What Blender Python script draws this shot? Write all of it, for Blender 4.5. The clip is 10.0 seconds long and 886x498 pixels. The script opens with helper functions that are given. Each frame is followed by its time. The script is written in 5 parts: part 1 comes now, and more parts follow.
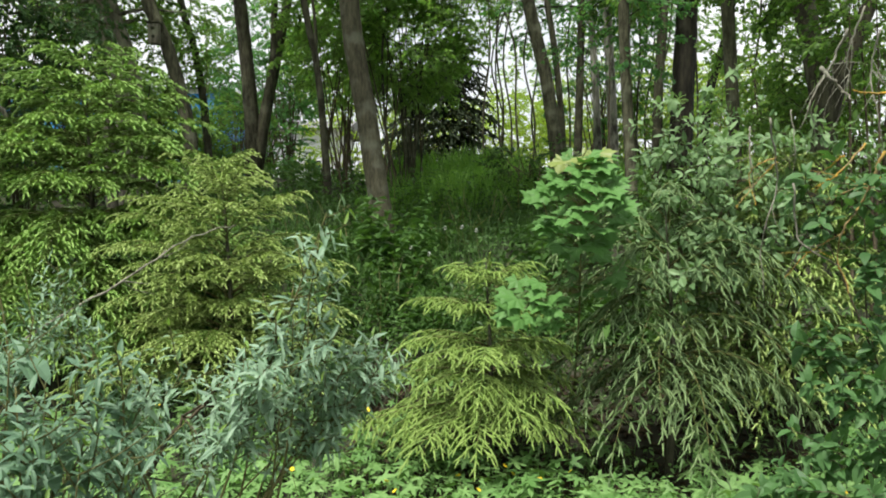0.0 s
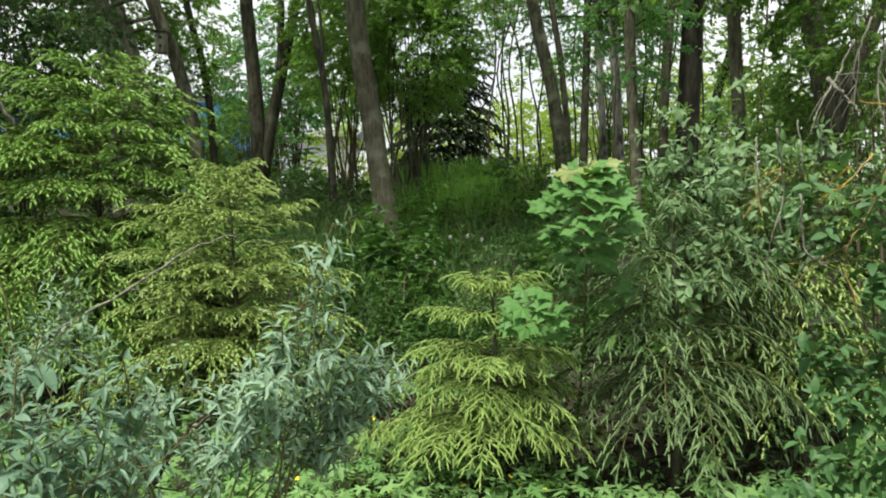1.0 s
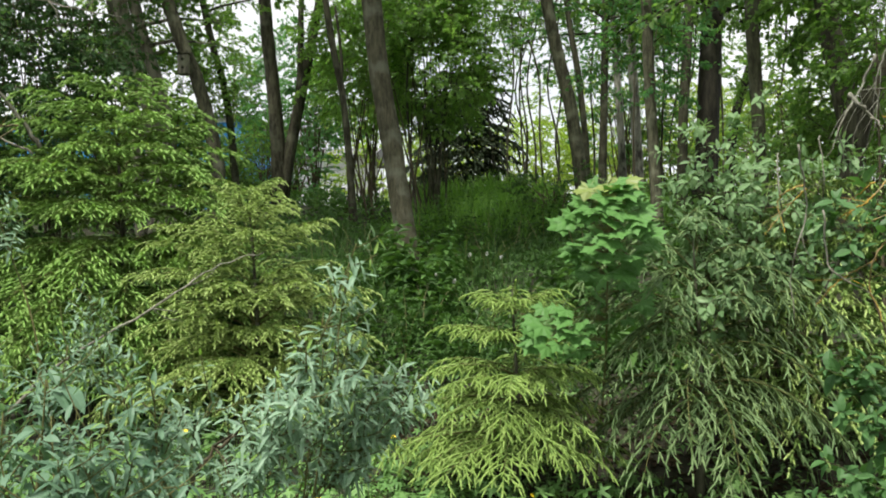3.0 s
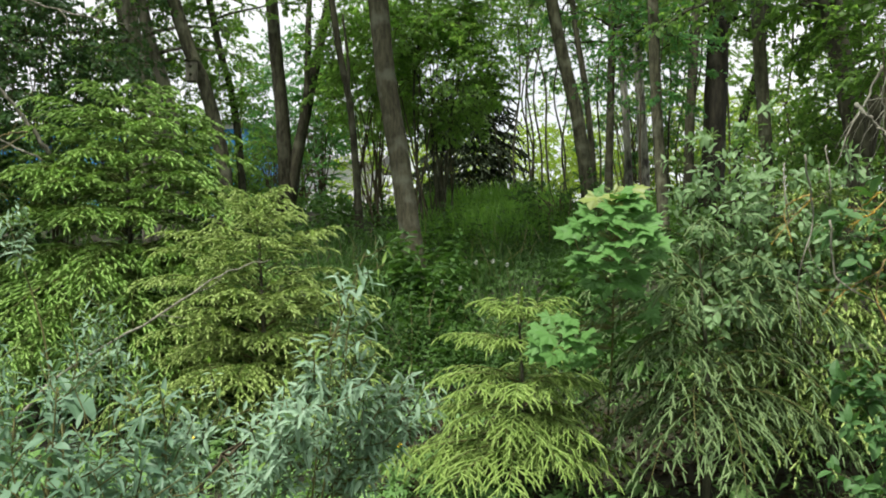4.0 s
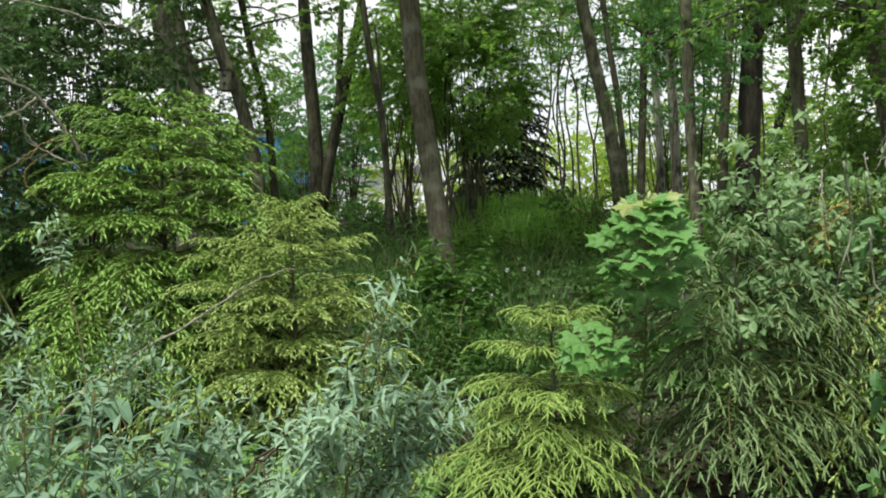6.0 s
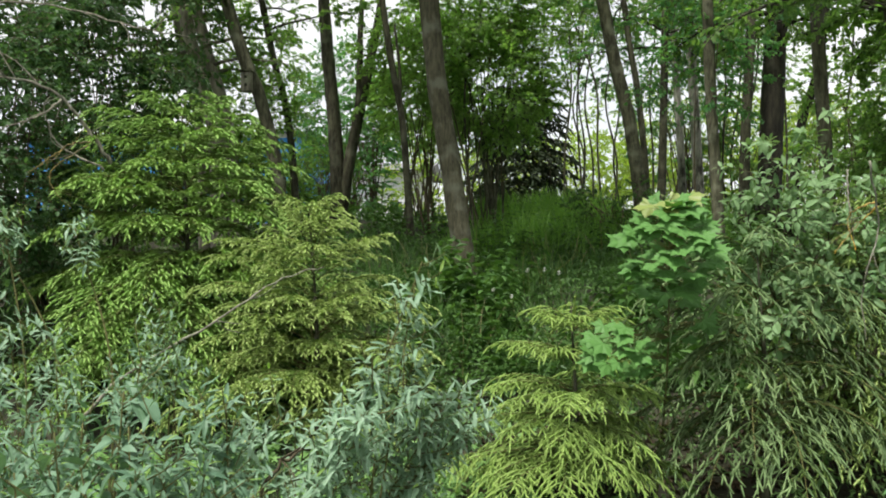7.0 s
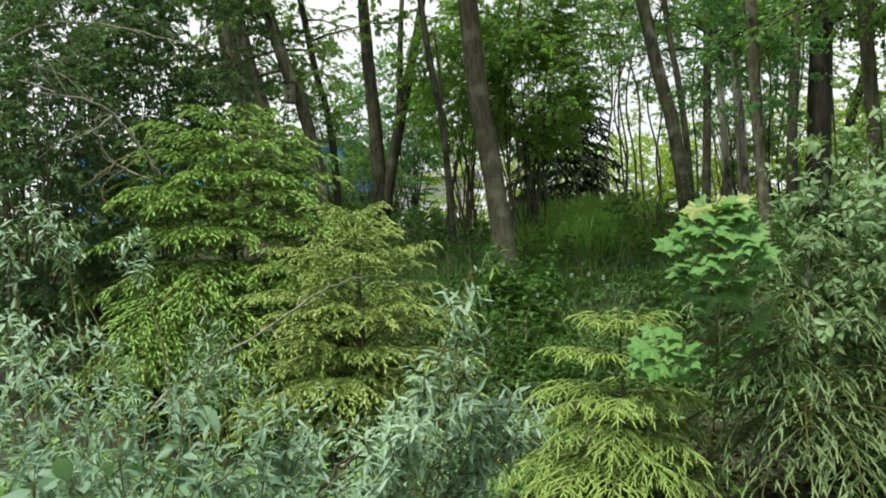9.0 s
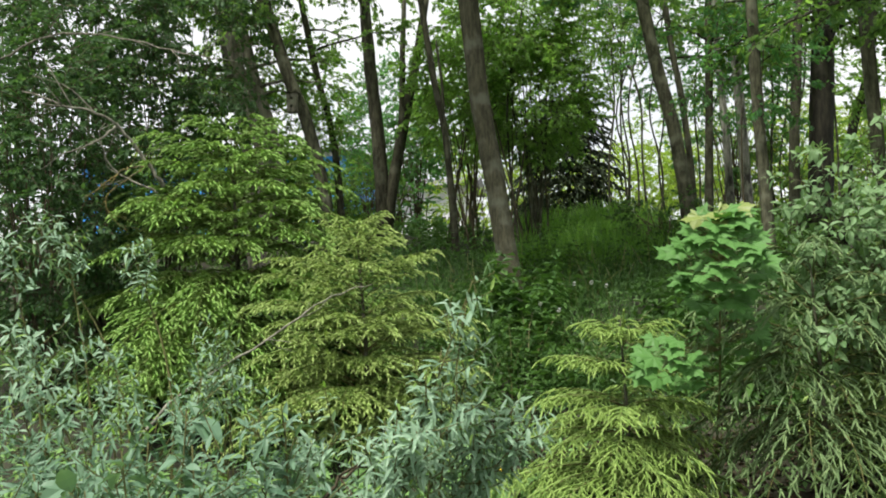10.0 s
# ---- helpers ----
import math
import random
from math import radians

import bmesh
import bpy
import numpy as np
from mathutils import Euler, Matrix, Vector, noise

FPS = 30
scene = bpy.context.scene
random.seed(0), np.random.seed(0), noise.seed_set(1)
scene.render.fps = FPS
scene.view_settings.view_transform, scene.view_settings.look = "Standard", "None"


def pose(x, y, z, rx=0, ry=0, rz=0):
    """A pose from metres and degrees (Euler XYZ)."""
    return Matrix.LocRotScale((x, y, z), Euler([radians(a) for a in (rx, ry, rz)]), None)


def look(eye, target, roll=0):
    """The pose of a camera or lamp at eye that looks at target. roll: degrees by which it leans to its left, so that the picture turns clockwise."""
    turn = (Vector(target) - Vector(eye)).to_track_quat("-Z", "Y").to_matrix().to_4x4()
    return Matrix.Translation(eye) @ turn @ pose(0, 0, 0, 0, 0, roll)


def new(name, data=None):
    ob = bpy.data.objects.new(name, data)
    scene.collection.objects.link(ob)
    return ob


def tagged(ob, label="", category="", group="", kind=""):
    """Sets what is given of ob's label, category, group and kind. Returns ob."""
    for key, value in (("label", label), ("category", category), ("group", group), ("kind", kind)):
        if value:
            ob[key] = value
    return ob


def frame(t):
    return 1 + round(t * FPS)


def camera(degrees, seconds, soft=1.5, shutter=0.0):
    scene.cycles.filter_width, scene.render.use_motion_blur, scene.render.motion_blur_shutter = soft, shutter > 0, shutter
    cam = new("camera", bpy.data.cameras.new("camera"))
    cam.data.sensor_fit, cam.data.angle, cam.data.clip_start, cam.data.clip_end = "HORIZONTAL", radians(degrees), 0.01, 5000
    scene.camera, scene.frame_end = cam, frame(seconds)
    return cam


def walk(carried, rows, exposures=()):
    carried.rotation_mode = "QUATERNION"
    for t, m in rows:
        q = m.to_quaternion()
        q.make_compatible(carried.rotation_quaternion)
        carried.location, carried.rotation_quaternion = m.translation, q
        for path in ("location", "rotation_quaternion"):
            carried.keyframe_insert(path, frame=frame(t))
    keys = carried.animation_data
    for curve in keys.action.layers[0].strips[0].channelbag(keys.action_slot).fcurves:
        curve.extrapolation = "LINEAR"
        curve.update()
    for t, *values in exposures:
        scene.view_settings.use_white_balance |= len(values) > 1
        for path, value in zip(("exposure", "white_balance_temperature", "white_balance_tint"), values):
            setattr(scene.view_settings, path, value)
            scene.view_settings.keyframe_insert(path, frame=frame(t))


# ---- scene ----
cam = camera(56.6, 10.0, soft=1.9)
PATH = [
    (0, (0.003, -0.149, 1.657), (0.011, 1.851, 1.603), -0.5),
    (0.5, (0.003, -0.146, 1.657), (0.014, 1.853, 1.604), -0.3),
    (1, (-0.001, -0.148, 1.659), (-0.005, 1.851, 1.627), -0.3),
    (1.5, (-0.005, -0.151, 1.661), (-0.03, 1.849, 1.641), -0.3),
    (2, (-0.006, -0.156, 1.665), (-0.041, 1.844, 1.657), -0.4),
    (2.5, (-0.007, -0.152, 1.664), (-0.05, 1.847, 1.666), -0.6),
    (4, (-0.013, -0.169, 1.674), (-0.076, 1.83, 1.7), -0.4),
    (4.5, (-0.015, -0.165, 1.674), (-0.091, 1.833, 1.71), -0.4),
    (5, (-0.017, -0.17, 1.675), (-0.115, 1.827, 1.715), -0.5),
    (5.5, (-0.017, -0.163, 1.67), (-0.135, 1.833, 1.716), -0.4),
    (7, (-0.033, -0.169, 1.675), (-0.215, 1.822, 1.72), -0.2),
    (7.5, (-0.036, -0.171, 1.676), (-0.249, 1.817, 1.729), -0.5),
    (8, (-0.041, -0.177, 1.676), (-0.279, 1.808, 1.738), -0.8),
    (8.5, (-0.045, -0.185, 1.678), (-0.308, 1.797, 1.741), -0.9),
    (9, (-0.049, -0.19, 1.68), (-0.331, 1.789, 1.741), -1.0),
    (9.5, (-0.047, -0.19, 1.68), (-0.332, 1.788, 1.744), -1.0),
    (10, (-0.043, -0.199, 1.685), (-0.332, 1.778, 1.766), -1.2),
]
walk(cam, [(t, look(eye, target, roll)) for t, eye, target, roll in PATH])
EXPOSURE = 0.6

# world, sun
world = bpy.data.worlds.new("world")
scene.world = world
world.use_nodes = True
wn, wl = world.node_tree.nodes, world.node_tree.links
wn.clear()
w_out = wn.new("ShaderNodeOutputWorld")
w_bg = wn.new("ShaderNodeBackground")
w_sky = wn.new("ShaderNodeTexSky")
w_sky.sky_type = "NISHITA"
w_sky.sun_disc = False
w_sky.sun_elevation = radians(65)
w_sky.sun_rotation = radians(212)
w_cloud = wn.new("ShaderNodeTexNoise")
w_cloud.inputs["Scale"].default_value = 2.2
w_cloud.inputs["Detail"].default_value = 5
w_ramp = wn.new("ShaderNodeMapRange")
w_ramp.inputs["From Min"].default_value = 0.3
w_ramp.inputs["From Max"].default_value = 0.7
w_ramp.inputs["To Min"].default_value = 0.6
w_ramp.inputs["To Max"].default_value = 0.95
w_mix = wn.new("ShaderNodeMixRGB")
w_mix.inputs["Color2"].default_value = (9.4, 9.4, 9.2, 1)
w_bg.inputs["Strength"].default_value = 0.09
wl.new(w_cloud.outputs["Fac"], w_ramp.inputs["Value"])
wl.new(w_ramp.outputs["Result"], w_mix.inputs["Fac"])
wl.new(w_sky.outputs["Color"], w_mix.inputs["Color1"])
wl.new(w_mix.outputs["Color"], w_bg.inputs["Color"])
wl.new(w_bg.outputs["Background"], w_out.inputs["Surface"])

sun = new("sun", bpy.data.lights.new("sun", "SUN"))
sun.data.energy = 4.6
sun.data.angle = radians(9)
sun.data.color = (1.0, 0.96, 0.89)
sun.matrix_world = look((-2.75, -4.4, 11.0), (0, 0, 0))
scene.view_settings.exposure = EXPOSURE


# materials
def node_material(name):
    m = bpy.data.materials.new(name)
    m.use_nodes = True
    return m, m.node_tree.nodes, m.node_tree.links, m.node_tree.nodes["Principled BSDF"]


def leaf_material(name, dark, light, translucent=0.35, rough=0.5, glow=1.5, gloss=0.35):
    """Thin green tissue: each leaf its own tone, fine veins, light passing through."""
    m, n, l, b = node_material(name)
    geo = n.new("ShaderNodeNewGeometry")
    tex = n.new("ShaderNodeTexNoise")
    tex.inputs["Scale"].default_value = 45
    tex.inputs["Detail"].default_value = 3
    coord = n.new("ShaderNodeTexCoord")
    l.new(coord.outputs["Object"], tex.inputs["Vector"])
    add = n.new("ShaderNodeMath")
    add.operation = "MULTIPLY_ADD"
    add.inputs[1].default_value = 0.45
    l.new(tex.outputs["Fac"], add.inputs[0])
    off = n.new("ShaderNodeMath")
    off.operation = "MULTIPLY_ADD"
    off.inputs[1].default_value = 0.75
    off.inputs[2].default_value = -0.1
    l.new(geo.outputs["Random Per Island"], off.inputs[0])
    l.new(off.outputs[0], add.inputs[2])
    mix = n.new("ShaderNodeMixRGB")
    mix.inputs["Color1"].default_value = (*dark, 1)
    mix.inputs["Color2"].default_value = (*light, 1)
    l.new(add.outputs[0], mix.inputs["Fac"])
    l.new(mix.outputs["Color"], b.inputs["Base Color"])
    b.inputs["Roughness"].default_value = rough
    b.inputs["Specular IOR Level"].default_value = gloss
    tr = n.new("ShaderNodeBsdfTranslucent")
    tint = n.new("ShaderNodeMixRGB")
    tint.blend_type = "MULTIPLY"
    tint.inputs["Fac"].default_value = 1
    tint.inputs["Color2"].default_value = (glow, glow * 1.1, glow * 0.5, 1)
    l.new(mix.outputs["Color"], tint.inputs["Color1"])
    l.new(tint.outputs["Color"], tr.inputs["Color"])
    sh = n.new("ShaderNodeMixShader")
    sh.inputs["Fac"].default_value = translucent
    l.new(b.outputs["BSDF"], sh.inputs[1])
    l.new(tr.outputs["BSDF"], sh.inputs[2])
    l.new(sh.outputs["Shader"], n["Material Output"].inputs["Surface"])
    return m


def bark_material(name, dark, light, scale=14, lichen=None, rough=0.9):
    """Rough bark: stretched fissures, blotches, grey-green lichen, relief."""
    m, n, l, b = node_material(name)
    coord = n.new("ShaderNodeTexCoord")
    mp = n.new("ShaderNodeMapping")
    mp.inputs["Scale"].default_value = (1, 1, 0.22)
    l.new(coord.outputs["Object"], mp.inputs["Vector"])
    t1 = n.new("ShaderNodeTexNoise")
    t1.inputs["Scale"].default_value = scale
    t1.inputs["Detail"].default_value = 8
    t1.inputs["Roughness"].default_value = 0.7
    l.new(mp.outputs["Vector"], t1.inputs["Vector"])
    t2 = n.new("ShaderNodeTexNoise")
    t2.inputs["Scale"].default_value = 5.0
    t2.inputs["Detail"].default_value = 4
    l.new(coord.outputs["Object"], t2.inputs["Vector"])
    r1 = n.new("ShaderNodeValToRGB")
    r1.color_ramp.elements[0].position, r1.color_ramp.elements[1].position = 0.4, 0.64
    r1.color_ramp.elements[0].color = (*dark, 1)
    r1.color_ramp.elements[1].color = (*light, 1)
    l.new(t1.outputs["Fac"], r1.inputs["Fac"])
    r2 = n.new("ShaderNodeValToRGB")
    r2.color_ramp.elements[0].position, r2.color_ramp.elements[1].position = 0.52, 0.68
    r2.color_ramp.elements[0].color = (0, 0, 0, 1)
    r2.color_ramp.elements[1].color = (0.55, 0.55, 0.55, 1)
    l.new(t2.outputs["Fac"], r2.inputs["Fac"])
    mix = n.new("ShaderNodeMixRGB")
    mix.inputs["Color2"].default_value = (*(lichen or light), 1)
    l.new(r2.outputs["Color"], mix.inputs["Fac"])
    l.new(r1.outputs["Color"], mix.inputs["Color1"])
    l.new(mix.outputs["Color"], b.inputs["Base Color"])
    b.inputs["Roughness"].default_value = rough
    b.inputs["Specular IOR Level"].default_value = 0.2
    bump = n.new("ShaderNodeBump")
    bump.inputs["Strength"].default_value = 0.7
    bump.inputs["Distance"].default_value = 0.02
    l.new(t1.outputs["Fac"], bump.inputs["Height"])
    l.new(bump.outputs["Normal"], b.inputs["Normal"])
    return m


def plain_material(name, dark, light, scale=8, rough=0.7, stretch=(1, 1, 1), bump_size=0.004):
    m, n, l, b = node_material(name)
    coord = n.new("ShaderNodeTexCoord")
    mp = n.new("ShaderNodeMapping")
    mp.inputs["Scale"].default_value = stretch
    l.new(coord.outputs["Object"], mp.inputs["Vector"])
    t1 = n.new("ShaderNodeTexNoise")
    t1.inputs["Scale"].default_value = scale
    t1.inputs["Detail"].default_value = 8
    l.new(mp.outputs["Vector"], t1.inputs["Vector"])
    mix = n.new("ShaderNodeMixRGB")
    mix.inputs["Color1"].default_value = (*dark, 1)
    mix.inputs["Color2"].default_value = (*light, 1)
    l.new(t1.outputs["Fac"], mix.inputs["Fac"])
    l.new(mix.outputs["Color"], b.inputs["Base Color"])
    b.inputs["Roughness"].default_value = rough
    bump = n.new("ShaderNodeBump")
    bump.inputs["Strength"].default_value = 0.5
    bump.inputs["Distance"].default_value = bump_size
    l.new(t1.outputs["Fac"], bump.inputs["Height"])
    l.new(bump.outputs["Normal"], b.inputs["Normal"])
    return m


M_WILLOW = leaf_material("willow_leaf", (0.105, 0.195, 0.12), (0.285, 0.415, 0.28), 0.28, 0.5, 1.1, 0.35)
M_SALLOW = leaf_material("sallow_leaf", (0.07, 0.145, 0.085), (0.165, 0.275, 0.17), 0.28, 0.5, 1.1, 0.35)
M_WILLOW_YOUNG = leaf_material("willow_leaf_young", (0.12, 0.22, 0.05), (0.22, 0.34, 0.08), 0.4, 0.45)
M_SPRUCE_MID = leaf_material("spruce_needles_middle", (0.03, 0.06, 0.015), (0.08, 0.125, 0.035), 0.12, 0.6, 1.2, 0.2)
M_SPRUCE_INNER = leaf_material("spruce_needles_inner", (0.115, 0.205, 0.046), (0.235, 0.345, 0.095), 0.15, 0.6, 1.2, 0.2)
M_SPRUCE_NEW = leaf_material("spruce_needles_new", (0.175, 0.285, 0.056), (0.325, 0.445, 0.13), 0.25, 0.5, 1.2, 0.2)
M_SPRUCE_FRESH = leaf_material("spruce_needles_fresh", (0.158, 0.305, 0.064), (0.335, 0.495, 0.15), 0.25, 0.5, 1.2, 0.2)
M_SPRUCE_GREY = leaf_material("spruce_needles_grey", (0.09, 0.155, 0.06), (0.195, 0.28, 0.115), 0.15, 0.5, 1.2, 0.2)
M_SPRUCE_OLIVE = leaf_material("spruce_needles_olive", (0.25, 0.365, 0.09), (0.45, 0.56, 0.21), 0.2, 0.5, 1.2, 0.2)
M_MAPLE = leaf_material("maple_leaf", (0.052, 0.148, 0.034), (0.125, 0.26, 0.07), 0.25, 0.5, 1.2, 0.2)
M_MAPLE_YOUNG = leaf_material("maple_leaf_young", (0.14, 0.24, 0.05), (0.26, 0.28, 0.09), 0.3, 0.45, 1.2, 0.3)
M_CHERRY = leaf_material("shrub_leaf", (0.075, 0.155, 0.058), (0.215, 0.33, 0.155), 0.3, 0.5, 1.2, 0.25)
M_BROAD = leaf_material("broad_leaf", (0.038, 0.1, 0.032), (0.092, 0.195, 0.062), 0.3, 0.5, 1.3, 0.25)
M_CANOPY = leaf_material("canopy_leaf", (0.065, 0.128, 0.038), (0.145, 0.235, 0.075), 0.6, 0.5, 2.1, 0.25)
M_CANOPY_LIME = leaf_material("canopy_leaf_lime", (0.1, 0.185, 0.058), (0.2, 0.305, 0.105), 0.6, 0.5, 2.2, 0.25)
M_CANOPY_BLUE = leaf_material("canopy_leaf_blue", (0.05, 0.135, 0.055), (0.11, 0.245, 0.095), 0.5, 0.5, 2.0, 0.25)
M_FAR = leaf_material("far_leaf", (0.16, 0.25, 0.035), (0.32, 0.42, 0.08), 0.5, 0.5, 1.8, 0.2)
M_THICKET = leaf_material("thicket_leaf", (0.028, 0.07, 0.027), (0.09, 0.17, 0.063), 0.35, 0.5, 1.6, 0.25)
# Almost black needles: the conifer's deep shade is painted into this colour.
M_CONIFER_SHADED = leaf_material("conifer_shaded", (0.012, 0.024, 0.008), (0.03, 0.05, 0.016), 0.08, 0.6)
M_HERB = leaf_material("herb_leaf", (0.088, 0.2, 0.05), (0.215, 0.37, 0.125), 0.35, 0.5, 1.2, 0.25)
# Bank plants: canopy shade put into the colour, darker than the verge leaves.
M_BANK_SHADED = leaf_material("bank_leaf_shaded", (0.022, 0.065, 0.014), (0.1, 0.195, 0.05), 0.3, 0.5, 1.4, 0.25)
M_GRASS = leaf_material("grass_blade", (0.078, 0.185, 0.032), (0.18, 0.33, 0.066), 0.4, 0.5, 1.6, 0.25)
M_STRAW = leaf_material("dry_grass", (0.14, 0.14, 0.06), (0.25, 0.24, 0.12), 0.3, 0.6)
M_BARK = bark_material("bark_grey_brown", (0.03, 0.03, 0.018), (0.125, 0.125, 0.078), 18, (0.2, 0.21, 0.145))
M_BARK_SMOOTH = bark_material("bark_smooth", (0.052, 0.049, 0.031), (0.12, 0.115, 0.073), 26, (0.2, 0.208, 0.155))
M_BARK_DARK = bark_material("bark_dark", (0.022, 0.0215, 0.0135), (0.092, 0.09, 0.057), 16, (0.13, 0.138, 0.095))
# Darker copy of the dark bark, with deep shade put into its colour.
M_BARK_SHADED = bark_material("bark_shaded", (0.009, 0.0085, 0.006), (0.036, 0.034, 0.022), 12, (0.05, 0.052, 0.036))
M_BARK_PALE = bark_material("bark_pale", (0.1, 0.095, 0.07), (0.32, 0.3, 0.23), 12, (0.24, 0.27, 0.17))
M_BIRCH = bark_material("bark_birch", (0.035, 0.034, 0.027), (0.36, 0.36, 0.3), 7, (0.22, 0.24, 0.17))
M_TWIG = bark_material("twig_brown", (0.048, 0.04, 0.024), (0.13, 0.108, 0.068), 40)
M_TWIG_GREEN = bark_material("twig_green", (0.08, 0.09, 0.03), (0.16, 0.15, 0.06), 40)
M_SPRUCE_TWIG = bark_material("spruce_twig", (0.08, 0.085, 0.025), (0.17, 0.16, 0.06), 40)
M_DEAD = bark_material("dead_wood", (0.09, 0.085, 0.065), (0.3, 0.285, 0.225), 30, (0.22, 0.235, 0.18))
M_LICHEN_DULL = bark_material("lichen_wood_dull", (0.07, 0.062, 0.035), (0.22, 0.175, 0.055), 18, (0.16, 0.16, 0.11))
M_LICHEN = bark_material("lichen_wood", (0.16, 0.125, 0.05), (0.5, 0.3, 0.03), 18, (0.2, 0.19, 0.14))
M_LITTER = leaf_material("dead_leaves", (0.02, 0.0155, 0.01), (0.075, 0.053, 0.03), 0.1, 0.8, 1.0, 0.15)
M_SOIL = plain_material("soil", (0.014, 0.012, 0.007), (0.032, 0.034, 0.014), 5, 0.95, bump_size=0.03)


# mesh tools: everything is arrays of points and triangles
rng = np.random.default_rng(7)


def unit(a):
    a = np.asarray(a, float)
    return a / np.maximum(np.linalg.norm(a, axis=-1, keepdims=True), 1e-9)


def merge(pieces):
    vs, ts, k = [], [], 0
    for v, t in pieces:
        if len(v):
            vs.append(v)
            ts.append(np.asarray(t) + k)
            k += len(v)
    return (np.concatenate(vs), np.concatenate(ts)) if vs else (np.zeros((0, 3)), np.zeros((0, 3), int))


def mesh_of(name, v, t, mat, smooth=False):
    me = bpy.data.meshes.new(name)
    v, t = np.asarray(v, np.float32), np.asarray(t, np.int32)
    me.vertices.add(len(v))
    me.vertices.foreach_set("co", v.ravel())
    me.loops.add(t.size)
    me.loops.foreach_set("vertex_index", t.ravel())
    me.polygons.add(len(t))
    me.polygons.foreach_set("loop_start", np.arange(0, t.size, 3, dtype=np.int32))
    me.polygons.foreach_set("use_smooth", np.full(len(t), smooth))
    me.materials.append(mat)
    me.update(calc_edges=True)
    return me


def thing(name, at, label, category, group="", kind=""):
    ob = new(name)
    ob.empty_display_size = 0.2
    ob.location = at
    return tagged(ob, label, category, group, kind)


def part(name, geo, mat, parent, label="", smooth=False, kind=""):
    """One mesh under a thing; geo is in world metres, kept relative to the thing."""
    v, t = geo
    top = parent
    while top.parent:
        top = top.parent
    base = np.array(top.location)
    ob = new(name, mesh_of(name, np.asarray(v) - base, t, mat, smooth))
    ob.parent = parent
    return tagged(ob, label, kind=kind)


def curve(points, n):
    """A smooth line through points."""
    p = np.asarray(points, float)
    if len(p) == 2:
        return p[0] + np.linspace(0, 1, n)[:, None] * (p[1] - p[0])
    q = np.vstack([2 * p[0] - p[1], p, 2 * p[-1] - p[-2]])
    u = np.linspace(0, len(p) - 1 - 1e-6, n)
    i = u.astype(int)
    f = (u - i)[:, None]
    a, b, c, d = q[i], q[i + 1], q[i + 2], q[i + 3]
    return 0.5 * (2 * b + (c - a) * f + (2 * a - 5 * b + 4 * c - d) * f**2 + (3 * b - a - 3 * c + d) * f**3)


def tube(p, r, sides=6, rough=0.0):
    """A closed tapering limb along the points p."""
    p = np.asarray(p, float)
    n = len(p)
    r = np.broadcast_to(np.asarray(r, float), (n,)) if np.ndim(r) else np.full(n, float(r))
    t = unit(np.gradient(p, axis=0))
    ref = np.array([0.31, 0.95, 0.07]) if abs(t[0][2]) > 0.6 else np.array([0.05, 0.1, 1.0])
    x = unit(np.cross(t, ref))
    y = np.cross(t, x)
    a = np.linspace(0, 2 * math.pi, sides, endpoint=False)
    rr = r[:, None] * (1 + rough * rng.uniform(-1, 1, (n, sides)))
    v = p[:, None] + rr[..., None] * (np.cos(a)[None, :, None] * x[:, None] + np.sin(a)[None, :, None] * y[:, None])
    v = np.vstack([v.reshape(-1, 3), p[:1], p[-1:] + t[-1:] * r[-1]])
    tri = []
    i, j = np.meshgrid(np.arange(n - 1), np.arange(sides), indexing="ij")
    k = (j + 1) % sides
    q = [i * sides + j, i * sides + k, (i + 1) * sides + k, (i + 1) * sides + j]
    q = [z.ravel() for z in q]
    tri = np.vstack([np.stack([q[0], q[1], q[2]], 1), np.stack([q[0], q[2], q[3]], 1)])
    s = np.arange(sides)
    s2 = (s + 1) % sides
    caps = np.vstack([np.stack([np.full(sides, n * sides), s2, s], 1),
                      np.stack([np.full(sides, n * sides + 1), (n - 1) * sides + s, (n - 1) * sides + s2], 1)])
    return v, np.vstack([tri, caps])


def stick(p, r):
    """A three-sided twig without caps, tapering to a point."""
    p = np.asarray(p, float)
    n = len(p)
    ring = np.array([(1, 0, 0), (-0.5, 0, 0.87), (-0.5, 0, -0.87)])
    v = (p[:, None] + ring[None] * np.linspace(r, r * 0.25, n)[:, None, None]).reshape(-1, 3)
    t = []
    for i in range(n - 1):
        for j in range(3):
            a, b = 3 * i + j, 3 * i + (j + 1) % 3
            t += [(a, b, b + 3), (a, b + 3, a + 3)]
    return v, np.array(t)


def scatter(tpl, at, way, up, size):
    """Copies of a template (length along y, face along z) joined into one mesh."""
    tv, tt = tpl
    at, way, up = np.atleast_2d(at), np.atleast_2d(way), np.atleast_2d(up)
    if not len(at):
        return np.zeros((0, 3)), np.zeros((0, 3), int)
    size = np.broadcast_to(np.asarray(size, float), (len(at),))
    y = unit(way)
    x = unit(np.cross(y, up + 1e-4))
    z = np.cross(x, y)
    m = np.stack([x, y, z], -1)
    v = at[:, None] + size[:, None, None] * np.einsum("nij,vj->nvi", m, tv)
    t = tt[None] + (np.arange(len(at)) * len(tv))[:, None, None]
    return v.reshape(-1, 3), t.reshape(-1, 3)


def spread(tpls, at, way, up, size):
    """The same, with the templates taken in turn."""
    at, way, up = np.atleast_2d(at), np.atleast_2d(way), np.atleast_2d(up)
    size = np.broadcast_to(np.asarray(size, float), (len(at),))
    k = len(tpls)
    return merge([scatter(tpls[i], at[i::k], way[i::k], up[i::k], size[i::k]) for i in range(k) if len(at[i::k])])


